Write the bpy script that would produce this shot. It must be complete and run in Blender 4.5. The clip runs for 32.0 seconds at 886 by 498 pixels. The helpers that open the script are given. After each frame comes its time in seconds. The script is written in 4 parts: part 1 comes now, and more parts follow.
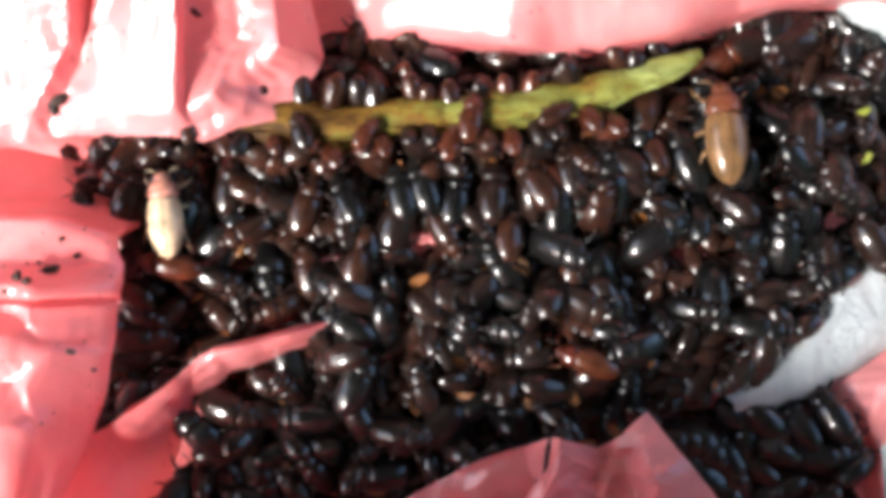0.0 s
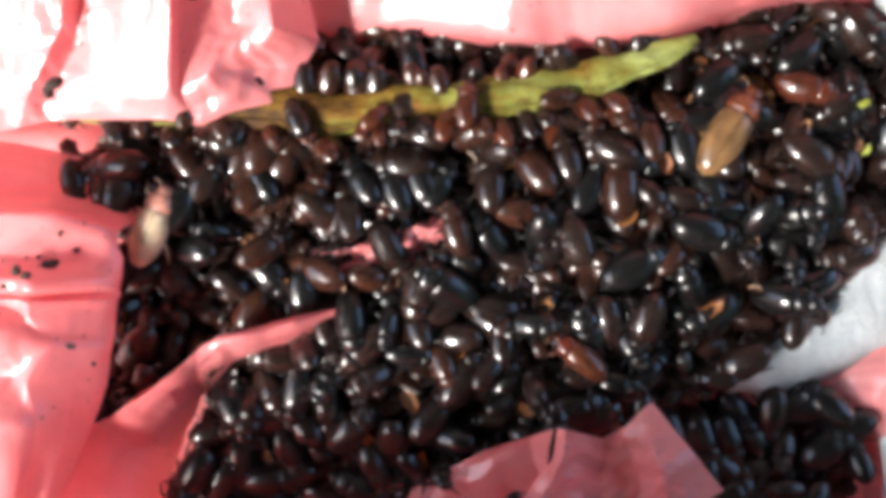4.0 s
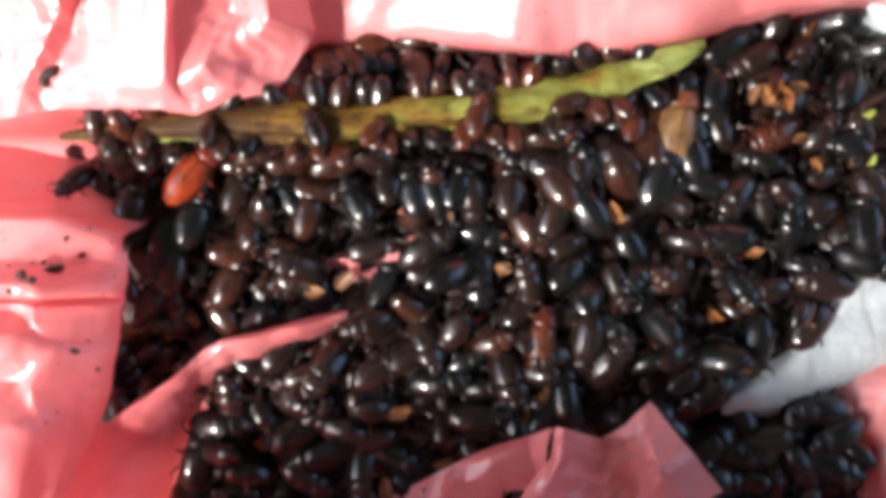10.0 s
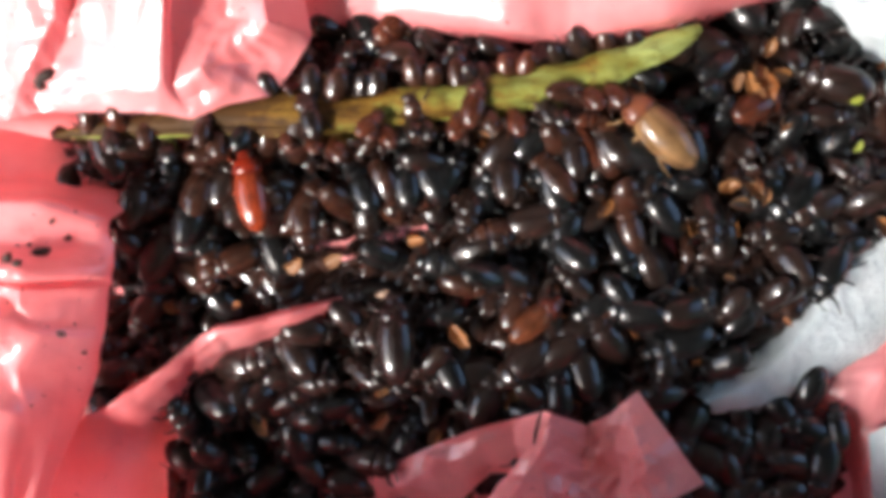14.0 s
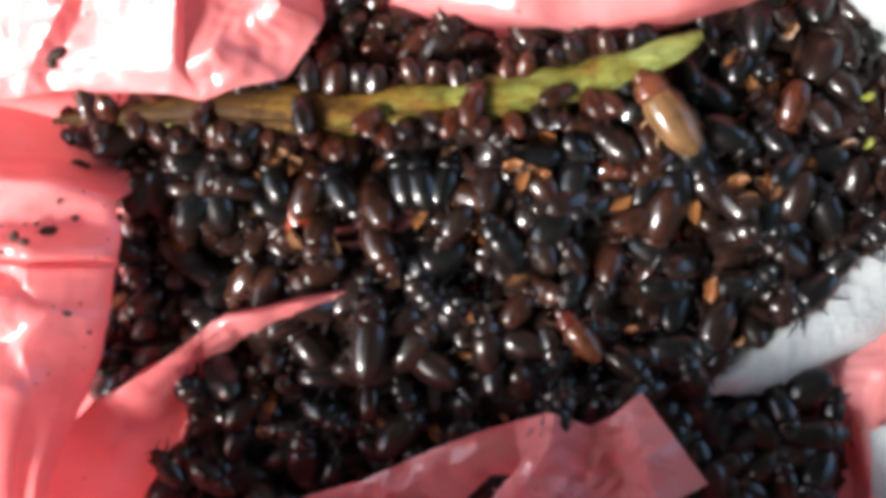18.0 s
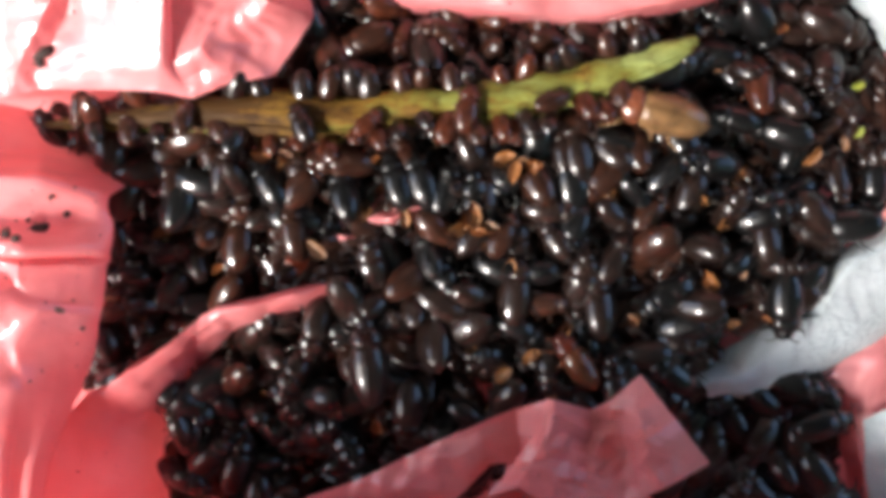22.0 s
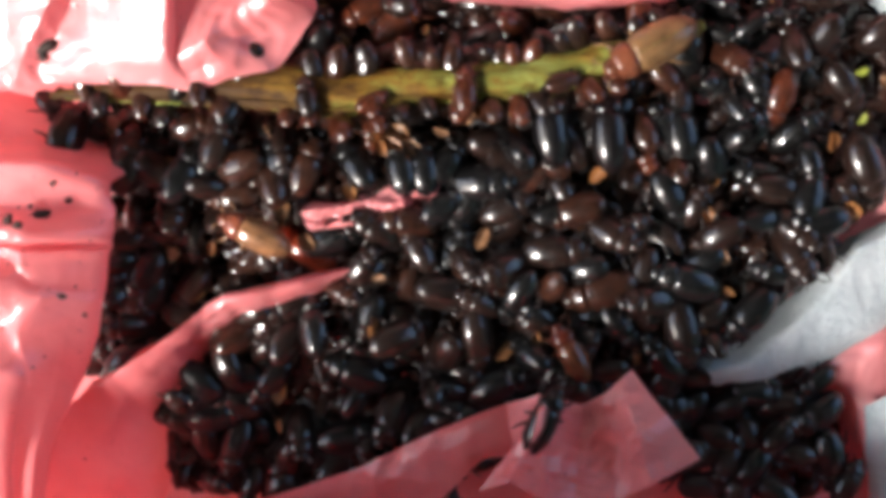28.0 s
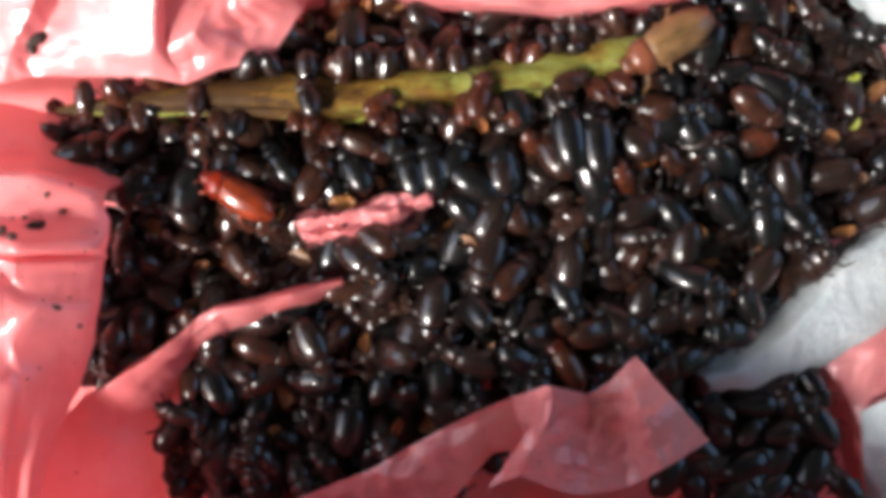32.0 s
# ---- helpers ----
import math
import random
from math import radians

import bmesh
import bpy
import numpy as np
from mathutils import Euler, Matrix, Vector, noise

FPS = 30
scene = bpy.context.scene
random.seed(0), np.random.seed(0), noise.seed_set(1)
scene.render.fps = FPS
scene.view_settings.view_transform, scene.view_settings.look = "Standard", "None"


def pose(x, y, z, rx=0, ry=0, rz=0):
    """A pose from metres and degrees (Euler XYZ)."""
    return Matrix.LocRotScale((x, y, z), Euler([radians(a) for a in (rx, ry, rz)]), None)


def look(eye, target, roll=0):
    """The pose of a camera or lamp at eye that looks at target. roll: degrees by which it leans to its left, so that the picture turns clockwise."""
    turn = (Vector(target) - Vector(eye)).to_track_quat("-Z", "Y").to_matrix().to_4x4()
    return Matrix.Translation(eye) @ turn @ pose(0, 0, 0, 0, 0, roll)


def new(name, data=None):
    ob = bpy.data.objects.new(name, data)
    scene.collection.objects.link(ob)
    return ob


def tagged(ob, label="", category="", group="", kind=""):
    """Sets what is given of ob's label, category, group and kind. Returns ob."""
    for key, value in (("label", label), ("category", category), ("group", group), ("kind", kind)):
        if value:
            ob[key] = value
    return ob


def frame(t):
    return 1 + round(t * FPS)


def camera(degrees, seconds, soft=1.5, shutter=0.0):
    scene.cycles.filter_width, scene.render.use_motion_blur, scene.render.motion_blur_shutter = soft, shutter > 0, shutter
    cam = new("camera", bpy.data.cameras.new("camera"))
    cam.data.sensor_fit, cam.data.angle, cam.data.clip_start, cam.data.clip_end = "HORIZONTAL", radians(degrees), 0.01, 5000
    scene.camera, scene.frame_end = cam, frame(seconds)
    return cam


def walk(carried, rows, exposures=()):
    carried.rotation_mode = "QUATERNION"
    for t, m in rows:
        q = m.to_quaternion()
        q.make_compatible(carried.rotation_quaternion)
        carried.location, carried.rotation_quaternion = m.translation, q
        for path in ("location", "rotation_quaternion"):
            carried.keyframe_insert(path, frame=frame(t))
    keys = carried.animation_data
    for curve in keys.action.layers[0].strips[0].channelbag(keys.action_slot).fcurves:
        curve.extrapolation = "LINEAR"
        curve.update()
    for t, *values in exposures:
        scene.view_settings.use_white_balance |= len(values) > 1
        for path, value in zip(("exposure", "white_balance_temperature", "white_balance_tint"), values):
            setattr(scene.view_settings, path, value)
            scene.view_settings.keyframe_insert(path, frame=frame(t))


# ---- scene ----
cam = camera(48.6, 32.0, soft=5.5)
MM = 0.001
# seconds, then the tilt, turn and roll of the hand-held camera, in degrees
SWAY = (
    (0, 0.72, 0.28, -0.25), (0.5, 0.57, 0.25, 0.14), (1, -0.08, 0.33, 0.87), (1.5, 0.05, 0.12, 1.18), (2, 0.45, 0.19, 0.48),
    (2.5, 0.48, 0.31, -0.18), (3, 0.44, 0.27, -0.25), (3.5, 0.29, 0.22, -0.52), (5.5, 0.81, 0.35, 0.47), (6, 0.94, 0.26, 0.53),
    (6.5, 1.03, 0.33, 0.59), (7, 1.06, 0.55, 0.69), (7.5, 0.72, 0.71, 1.15), (8, 0.2, 0.5, 1.12), (8.5, 0.5, 0.46, 0.91),
    (9, 0.67, 0.57, 0.21), (9.5, 0.84, 0.59, 0.2), (10, 0.79, 0.51, -0.01), (10.5, 0.72, 0.45, -0.18), (11, 0.52, 0.57, -0.03),
    (11.5, -0.07, 0.51, 0.26), (12, -0.06, 0.04, 0.28), (12.5, 0.19, 0.02, 0.11), (13, 0, 0, -0), (13.5, -0.18, -0.1, 0.01),
    (14, -0.13, -0.2, 0.21), (14.5, -0.48, -0.03, 0.9), (16.5, -0.14, 0, 0.29), (17, -0, -0.01, 0.4), (17.5, -0.4, -0.03, 0.73),
    (18, -0.83, 0.16, 1.48), (18.5, -0.92, 0.02, 1.48), (19, -0.71, 0, 0.94), (19.5, -0.76, -0.01, 0.52), (20, -0.6, 0.09, 0.53),
    (20.5, -0.75, -0.25, 0.51), (21, -1.26, -0.05, 0.92), (21.5, -1.47, -0.18, 1.04), (22, -1.25, -0.26, 0.94), (22.5, -1.05, -0.21, 0.47),
    (23, -1.15, -0.19, 0.45), (23.5, -1.12, -0.21, 0.49), (24, -1.34, -0.06, 0.94), (24.5, -1.74, 0.06, 1.43), (25, -1.67, -0.17, 0.96),
    (25.5, -1.55, -0.13, 0.41), (27.5, -2.02, -0.13, 0.69), (28, -2.04, -0.15, 0.96), (28.5, -1.85, -0.25, 0.69), (29, -1.7, -0.24, 0.57),
    (29.5, -1.56, -0.26, 0.54), (30, -1.63, -0.29, 0.5), (30.5, -1.76, -0.18, 1.11), (31, -2.13, -0.07, 1.64), (31.5, -1.81, -0.42, 1.34),
    (32, -1.56, -0.44, 0.54),
)
walk(cam, [(t, pose(0, 0, 173.6 * MM, a, b, c)) for t, a, b, c in SWAY],
     ((0, 1.02), (13, 0.88), (23, 0.82), (32, 0.68)))

# ---------------------------------------------------------------- light
world = bpy.data.worlds.new("daylight")
world.use_nodes = True
scene.world = world
wn = world.node_tree.nodes
sky = wn.new("ShaderNodeTexSky")
sky.sky_type = "NISHITA"
sky.sun_disc = False
sky.sun_elevation, sky.sun_rotation = radians(39), radians(-127)
sky.altitude, sky.dust_density = 0, 2.4
wn["Background"].inputs["Strength"].default_value = 0.34
world.node_tree.links.new(sky.outputs["Color"], wn["Background"].inputs["Color"])
sun_data = bpy.data.lights.new("sun", "SUN")
sun_data.energy, sun_data.angle, sun_data.color = 4.7, radians(10), (1.0, 0.975, 0.95)
sun = new("sun", sun_data)
sun.matrix_world = look((-0.63, -0.47, 0.64), (0, 0, 0))


# ---------------------------------------------------------------- materials
def material(name):
    m = bpy.data.materials.new(name)
    m.use_nodes = True
    nt = m.node_tree
    return m, nt, nt.nodes["Principled BSDF"]


def add(nt, kind, **values):
    n = nt.nodes.new(kind)
    for k, v in values.items():
        n.inputs[k].default_value = v
    return n


def tex_noise(nt, scale, detail=4, rough=0.55, stretch=None):
    co = nt.nodes.new("ShaderNodeTexCoord")
    n = add(nt, "ShaderNodeTexNoise", Scale=scale, Detail=detail, Roughness=rough)
    if stretch:
        mp = nt.nodes.new("ShaderNodeMapping")
        mp.inputs["Scale"].default_value = stretch
        nt.links.new(co.outputs["Object"], mp.inputs["Vector"])
        nt.links.new(mp.outputs["Vector"], n.inputs["Vector"])
    else:
        nt.links.new(co.outputs["Object"], n.inputs["Vector"])
    return n


def ramp(nt, src, stops):
    r = nt.nodes.new("ShaderNodeValToRGB")
    e = r.color_ramp.elements
    while len(e) < len(stops):
        e.new(0.5)
    for el, (p, c) in zip(e, stops):
        el.position, el.color = p, (*c, 1)
    nt.links.new(src, r.inputs["Fac"])
    return r


def bump(nt, src, bsdf, strength, distance):
    b = add(nt, "ShaderNodeBump", Strength=strength, Distance=distance)
    nt.links.new(src, b.inputs["Height"])
    nt.links.new(b.outputs["Normal"], bsdf.inputs["Normal"])
    return b


def shell_material():
    """Beetle cuticle: the colour belongs to each animal."""
    m, nt, p = material("beetle_shell")
    info = nt.nodes.new("ShaderNodeObjectInfo")
    n = tex_noise(nt, 420, 4)
    r = ramp(nt, n.outputs["Fac"], ((0.3, (0.4, 0.38, 0.36)), (0.75, (1.5, 1.4, 1.35))))
    mix = nt.nodes.new("ShaderNodeMix")
    mix.data_type, mix.blend_type = "RGBA", "MULTIPLY"
    mix.inputs["Factor"].default_value = 1
    nt.links.new(info.outputs["Color"], mix.inputs["A"])
    nt.links.new(r.outputs["Color"], mix.inputs["B"])
    nt.links.new(mix.outputs["Result"], p.inputs["Base Color"])
    rr = ramp(nt, n.outputs["Fac"], ((0.3, (0.38,) * 3), (0.7, (0.26,) * 3)))
    nt.links.new(rr.outputs["Color"], p.inputs["Roughness"])
    p.inputs["Specular IOR Level"].default_value = 0.2
    p.inputs["Coat Weight"].default_value = 0.8
    p.inputs["Coat Roughness"].default_value = 0.09
    fine = tex_noise(nt, 2600, 3, 0.6, (1, 0.16, 1))
    bump(nt, fine.outputs["Fac"], p, 0.4, 0.0001)
    return m


def film_material():
    """Thin pink carrier-bag film: shines, and lets light through."""
    m, nt, p = material("pink_film")
    n = tex_noise(nt, 55, 5)
    r = ramp(nt, n.outputs["Fac"], ((0.3, (0.9, 0.255, 0.26)), (0.7, (0.945, 0.385, 0.39))))
    speck = tex_noise(nt, 900, 2)
    sr = ramp(nt, speck.outputs["Fac"], ((0.24, (0.3, 0.12, 0.1)), (0.29, (1, 1, 1))))
    mix = nt.nodes.new("ShaderNodeMix")
    mix.data_type, mix.blend_type = "RGBA", "MULTIPLY"
    mix.inputs["Factor"].default_value = 1
    nt.links.new(r.outputs["Color"], mix.inputs["A"])
    nt.links.new(sr.outputs["Color"], mix.inputs["B"])
    nt.links.new(mix.outputs["Result"], p.inputs["Base Color"])
    p.inputs["Roughness"].default_value = 0.32
    p.inputs["Specular IOR Level"].default_value = 1.0
    p.inputs["Coat Weight"].default_value = 0.6
    p.inputs["Coat Roughness"].default_value = 0.16
    fine = tex_noise(nt, 330, 5, 0.65)
    b = bump(nt, fine.outputs["Fac"], p, 0.22, 0.0009)
    tr = nt.nodes.new("ShaderNodeBsdfTranslucent")
    nt.links.new(mix.outputs["Result"], tr.inputs["Color"])
    nt.links.new(b.outputs["Normal"], tr.inputs["Normal"])
    ms = nt.nodes.new("ShaderNodeMixShader")
    ms.inputs["Fac"].default_value = 0.32
    nt.links.new(p.outputs["BSDF"], ms.inputs[1])
    nt.links.new(tr.outputs["BSDF"], ms.inputs[2])
    nt.links.new(ms.outputs["Shader"], nt.nodes["Material Output"].inputs["Surface"])
    return m


def stem_material():
    """Green towards one end, rotted brown towards the other."""
    m, nt, p = material("green_stem")
    n = tex_noise(nt, 130, 6, 0.75, (0.5, 1.4, 1))
    sep = nt.nodes.new("ShaderNodeSeparateXYZ")
    co = nt.nodes.new("ShaderNodeTexCoord")
    nt.links.new(co.outputs["Object"], sep.inputs["Vector"])
    along = add(nt, "ShaderNodeMapRange")
    along.inputs["From Min"].default_value, along.inputs["From Max"].default_value = -0.045, 0.03
    along.inputs["To Min"].default_value, along.inputs["To Max"].default_value = -0.24, 0.12
    nt.links.new(sep.outputs["X"], along.inputs["Value"])
    total = nt.nodes.new("ShaderNodeMath")
    nt.links.new(n.outputs["Fac"], total.inputs[0])
    nt.links.new(along.outputs["Result"], total.inputs[1])
    r = ramp(nt, total.outputs["Value"], ((0.3, (0.06, 0.026, 0.005)), (0.42, (0.17, 0.088, 0.012)), (0.54, (0.19, 0.19, 0.035)), (0.7, (0.3, 0.35, 0.11))))
    streak = tex_noise(nt, 420, 4, 0.7, (0.14, 1, 1))
    sr = ramp(nt, streak.outputs["Fac"], ((0.3, (0.45, 0.4, 0.4)), (0.5, (0.95, 0.95, 0.95)), (0.72, (1.3, 1.25, 1.2))))
    blot = tex_noise(nt, 260, 5, 0.7)
    br = ramp(nt, blot.outputs["Fac"], ((0.34, (0.5, 0.38, 0.3)), (0.46, (1, 1, 1))))
    col = r.outputs["Color"]
    for other in (sr, br):
        mix = nt.nodes.new("ShaderNodeMix")
        mix.data_type, mix.blend_type = "RGBA", "MULTIPLY"
        mix.inputs["Factor"].default_value = 1
        nt.links.new(col, mix.inputs["A"])
        nt.links.new(other.outputs["Color"], mix.inputs["B"])
        col = mix.outputs["Result"]
    nt.links.new(col, p.inputs["Base Color"])
    p.inputs["Roughness"].default_value = 0.6
    p.inputs["Specular IOR Level"].default_value = 0.2
    fine = tex_noise(nt, 700, 3, 0.6, (0.1, 1, 1))
    bump(nt, fine.outputs["Fac"], p, 0.5, 0.0006)
    return m


def tissue_material():
    m, nt, p = material("shaded_white_tissue")
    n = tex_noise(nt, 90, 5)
    # white paper greyed and cooled, so the colour carries its shade
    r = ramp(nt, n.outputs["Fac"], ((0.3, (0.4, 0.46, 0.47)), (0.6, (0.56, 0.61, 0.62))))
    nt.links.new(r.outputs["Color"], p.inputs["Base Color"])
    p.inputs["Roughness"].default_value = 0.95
    p.inputs["Specular IOR Level"].default_value = 0.1
    fine = tex_noise(nt, 900, 4, 0.7)
    bump(nt, fine.outputs["Fac"], p, 0.8, 0.0008)
    return m


def flake_material():
    m, nt, p = material("husk")
    info = nt.nodes.new("ShaderNodeObjectInfo")
    r = ramp(nt, info.outputs["Random"], ((0.0, (0.2, 0.06, 0.015)), (0.5, (0.24, 0.1, 0.03)), (1.0, (0.16, 0.08, 0.04))))
    nt.links.new(r.outputs["Color"], p.inputs["Base Color"])
    p.inputs["Roughness"].default_value = 0.45
    fine = tex_noise(nt, 1200, 4)
    bump(nt, fine.outputs["Fac"], p, 0.5, 0.0003)
    return m


def plain_material(name, a, b, scale, rough):
    m, nt, p = material(name)
    n = tex_noise(nt, scale, 6)
    r = ramp(nt, n.outputs["Fac"], ((0.3, a), (0.7, b)))
    nt.links.new(r.outputs["Color"], p.inputs["Base Color"])
    p.inputs["Roughness"].default_value = rough
    bump(nt, n.outputs["Fac"], p, 0.2, 0.0005)
    return m


SHELL, FILM, STEM, TISSUE, HUSK = shell_material(), film_material(), stem_material(), tissue_material(), flake_material()
TABLE = plain_material("table_top", (0.55, 0.55, 0.53), (0.68, 0.68, 0.66), 40, 0.5)
WALL = plain_material("wall_paint", (0.48, 0.48, 0.47), (0.56, 0.55, 0.54), 6, 0.8)
# teal for the unseen east wall, picked to tint the bounced light
TEAL = plain_material("teal_paint", (0.25, 0.47, 0.45), (0.3, 0.53, 0.51), 6, 0.7)
FLOOR = plain_material("floor_cement", (0.2, 0.19, 0.18), (0.3, 0.29, 0.27), 9, 0.7)
LEAF = plain_material("leaf_scrap", (0.2, 0.22, 0.03), (0.3, 0.33, 0.05), 300, 0.5)
FRASS = plain_material("frass", (0.02, 0.012, 0.01), (0.06, 0.03, 0.02), 600, 0.8)
HEAP = plain_material("heap_shell", (0.012, 0.007, 0.006), (0.05, 0.02, 0.013), 160, 0.22)


# ---------------------------------------------------------------- mesh helpers
def mesh_of(name, verts, faces, mat, smooth=True):
    me = bpy.data.meshes.new(name)
    me.from_pydata([tuple(v) for v in verts], [], faces)
    me.materials.append(mat)
    me.polygons.foreach_set("use_smooth", [smooth] * len(me.polygons))
    me.update()
    return me


def child(name, me, parent, label=""):
    ob = new(name, me)
    ob.parent = parent
    if label:
        ob["label"] = label
    return ob


FOLDS = ((0.96, 0.28, 0.3, 1.0, 0.1), (-0.42, 0.9, 0.4, 0.8, 0.43), (0.62, -0.78, 0.5, 1.35, 0.71), (0.15, 0.98, -0.4, 1.9, 0.27), (0.88, -0.2, 0.6, 2.3, 0.9))


def crease(p, size):
    """Straight sharp creases that cross, swell and fade, as in crumpled film; about -0.6 to 0.6."""
    q = Vector(p) / size
    h = -0.5 * abs(noise.noise(q * 0.9)) + 0.1
    for x, y, z, k, ph in FOLDS:
        off = Vector((ph * 40, ph * 17, k * 5))
        u = (q.x * x + q.y * y + q.z * z) * k + ph + 0.45 * noise.noise(q * 0.55 + off)
        swell = max(0.0, noise.noise(q * 0.6 - off) + 0.12)
        h += (abs(u % 1 - 0.5) * 2 - 0.5) * swell * 1.5 / k ** 0.6
    return h


def line_of(*points):
    """One run of a sheet: points in millimetres."""
    return points


def spline(pts, n, crisp=0.0):
    """n + 1 points along a line through pts, smooth or with crisp corners."""
    pts = [np.array(p, float) for p in pts]
    ext = [2 * pts[0] - pts[1], *pts, 2 * pts[-1] - pts[-2]]
    out = []
    for i in range(n + 1):
        u = i / n * (len(pts) - 1)
        k = min(int(u), len(pts) - 2)
        f = u - k
        a, b, c, d = ext[k:k + 4]
        soft = 0.5 * (2 * b + (c - a) * f + (2 * a - 5 * b + 4 * c - d) * f * f + (3 * b - a - 3 * c + d) * f ** 3)
        out.append(soft * (1 - crisp) + (b + (c - b) * f) * crisp)
    return out


def sheet(name, rows, mat, nu, nv, rough=(1.6, 14), fine=(0.35, 5), edge=1.0, seed=0, crisp=0.45):
    """A crumpled sheet through rows of points in millimetres. edge: how much of the creasing stays at the rim."""
    cols = [spline(r, nu, crisp) for r in rows]
    grid = [spline([c[i] for c in cols], nv, crisp) for i in range(nu + 1)]
    g = np.array(grid)
    du, dv = np.gradient(g, axis=0), np.gradient(g, axis=1)
    nrm = np.cross(du, dv)
    nrm /= np.linalg.norm(nrm, axis=2, keepdims=True) + 1e-9
    verts, off = [], Vector((seed * 31.7, seed * 12.3, seed * 5.1))
    for i in range(nu + 1):
        for j in range(nv + 1):
            rim = min(1, 6 * min(i / nu, 1 - i / nu, j / nv, 1 - j / nv))
            k = edge + (1 - edge) * rim
            p = Vector(g[i, j])
            a = (crease(p + off, rough[1]) * rough[0] + crease(p - off, fine[1]) * fine[0]) * k
            q = g[i, j] + nrm[i, j] * a
            verts.append(q * MM)
    w = nv + 1
    faces = [(i * w + j, (i + 1) * w + j, (i + 1) * w + j + 1, i * w + j + 1) for i in range(nu) for j in range(nv)]
    return mesh_of(name, verts, faces, mat)


def tube(verts, faces, pts, radii, sides=5):
    base = len(verts)
    for k, p in enumerate(pts):
        a = Vector(pts[max(k - 1, 0)])
        b = Vector(pts[min(k + 1, len(pts) - 1)])
        q = (b - a).to_track_quat("Z", "Y")
        for s in range(sides):
            t = 2 * math.pi * s / sides
            verts.append(Vector(p) + q @ Vector((math.cos(t) * radii[k], math.sin(t) * radii[k], 0)))
    for k in range(len(pts) - 1):
        for s in range(sides):
            s2 = (s + 1) % sides
            faces.append((base + k * sides + s, base + k * sides + s2, base + (k + 1) * sides + s2, base + (k + 1) * sides + s))
    faces.append(tuple(base + s for s in reversed(range(sides))))
    faces.append(tuple(base + (len(pts) - 1) * sides + s for s in range(sides)))


# ---------------------------------------------------------------- the table and the bag
def box(name, lo, hi, mat, bevel=0.0):
    bm = bmesh.new()
    bmesh.ops.create_cube(bm, size=1)
    for v in bm.verts:
        v.co = Vector([lo[k] if v.co[k] < 0 else hi[k] for k in range(3)])
    if bevel:
        bmesh.ops.bevel(bm, geom=list(bm.edges), offset=bevel, segments=3, affect="EDGES")
    me = bpy.data.meshes.new(name)
    bm.to_mesh(me)
    bm.free()
    me.materials.append(mat)
    return me


def room():
    """A plain, unseen small room, added to cut skylight; two openings let daylight in."""
    tagged(new("floor", box("floor", (-1.2, -1.5, -0.9), (1.2, 1.2, -0.8), FLOOR)), "plain grey floor", "floor", kind="structure")
    tagged(new("ceiling", box("ceiling", (-1.2, -1.5, 1.4), (1.2, 1.2, 1.5), WALL)), "unseen plain pale ceiling, added to cut the skylight", "ceiling", kind="structure")
    tagged(new("wall_north", box("wall_north", (-1.2, 1.05, -0.8), (1.2, 1.2, 1.4), WALL)), "unseen plain pale wall, added to cut the skylight", "wall", kind="structure")
    tagged(new("wall_south", box("wall_south", (-1.2, -1.5, -0.8), (1.2, -1.35, 1.4), WALL)), "unseen plain pale wall, added to cut the skylight", "wall", kind="structure")
    # unseen teal wall, opened here to add cool fill from the right
    east = tagged(new("wall_east"), "unseen pale blue-green painted wall with an opening, added for cool fill", "wall", kind="structure")
    for lo, hi in (((1.05, -1.35, -0.8), (1.2, 1.05, 0.25)), ((1.05, -1.35, 1.25), (1.2, 1.05, 1.4)), ((1.05, -1.35, 0.25), (1.2, -0.1, 1.25)), ((1.05, 0.95, 0.25), (1.2, 1.05, 1.25))):
        child("wall_piece", box("wall_piece", lo, hi, TEAL), east)
    west = tagged(new("wall_west"), "unseen pale wall with a wide opening, added to steer the daylight", "wall", kind="structure")
    for lo, hi in (((-1.2, -1.35, -0.8), (-1.05, 1.05, 0.35)), ((-1.2, -1.35, 1.32), (-1.05, 1.05, 1.4)), ((-1.2, -1.35, 0.35), (-1.05, -1.28, 1.32)), ((-1.2, 0.4, 0.35), (-1.05, 1.05, 1.32))):
        child("wall_piece", box("wall_piece", lo, hi, WALL), west)
    table = tagged(new("table"), "pale plain table under the plastic bag", "table")
    child("table_top", box("table_top", (-0.45, -0.4, -0.062), (0.45, 0.4, -0.032), TABLE, 0.004), table)
    for x in (-0.4, 0.4):
        for y in (-0.35, 0.35):
            child("leg", box("leg", (x - 0.025, y - 0.025, -0.8), (x + 0.025, y + 0.025, -0.062), TABLE, 0.003), table)


room()

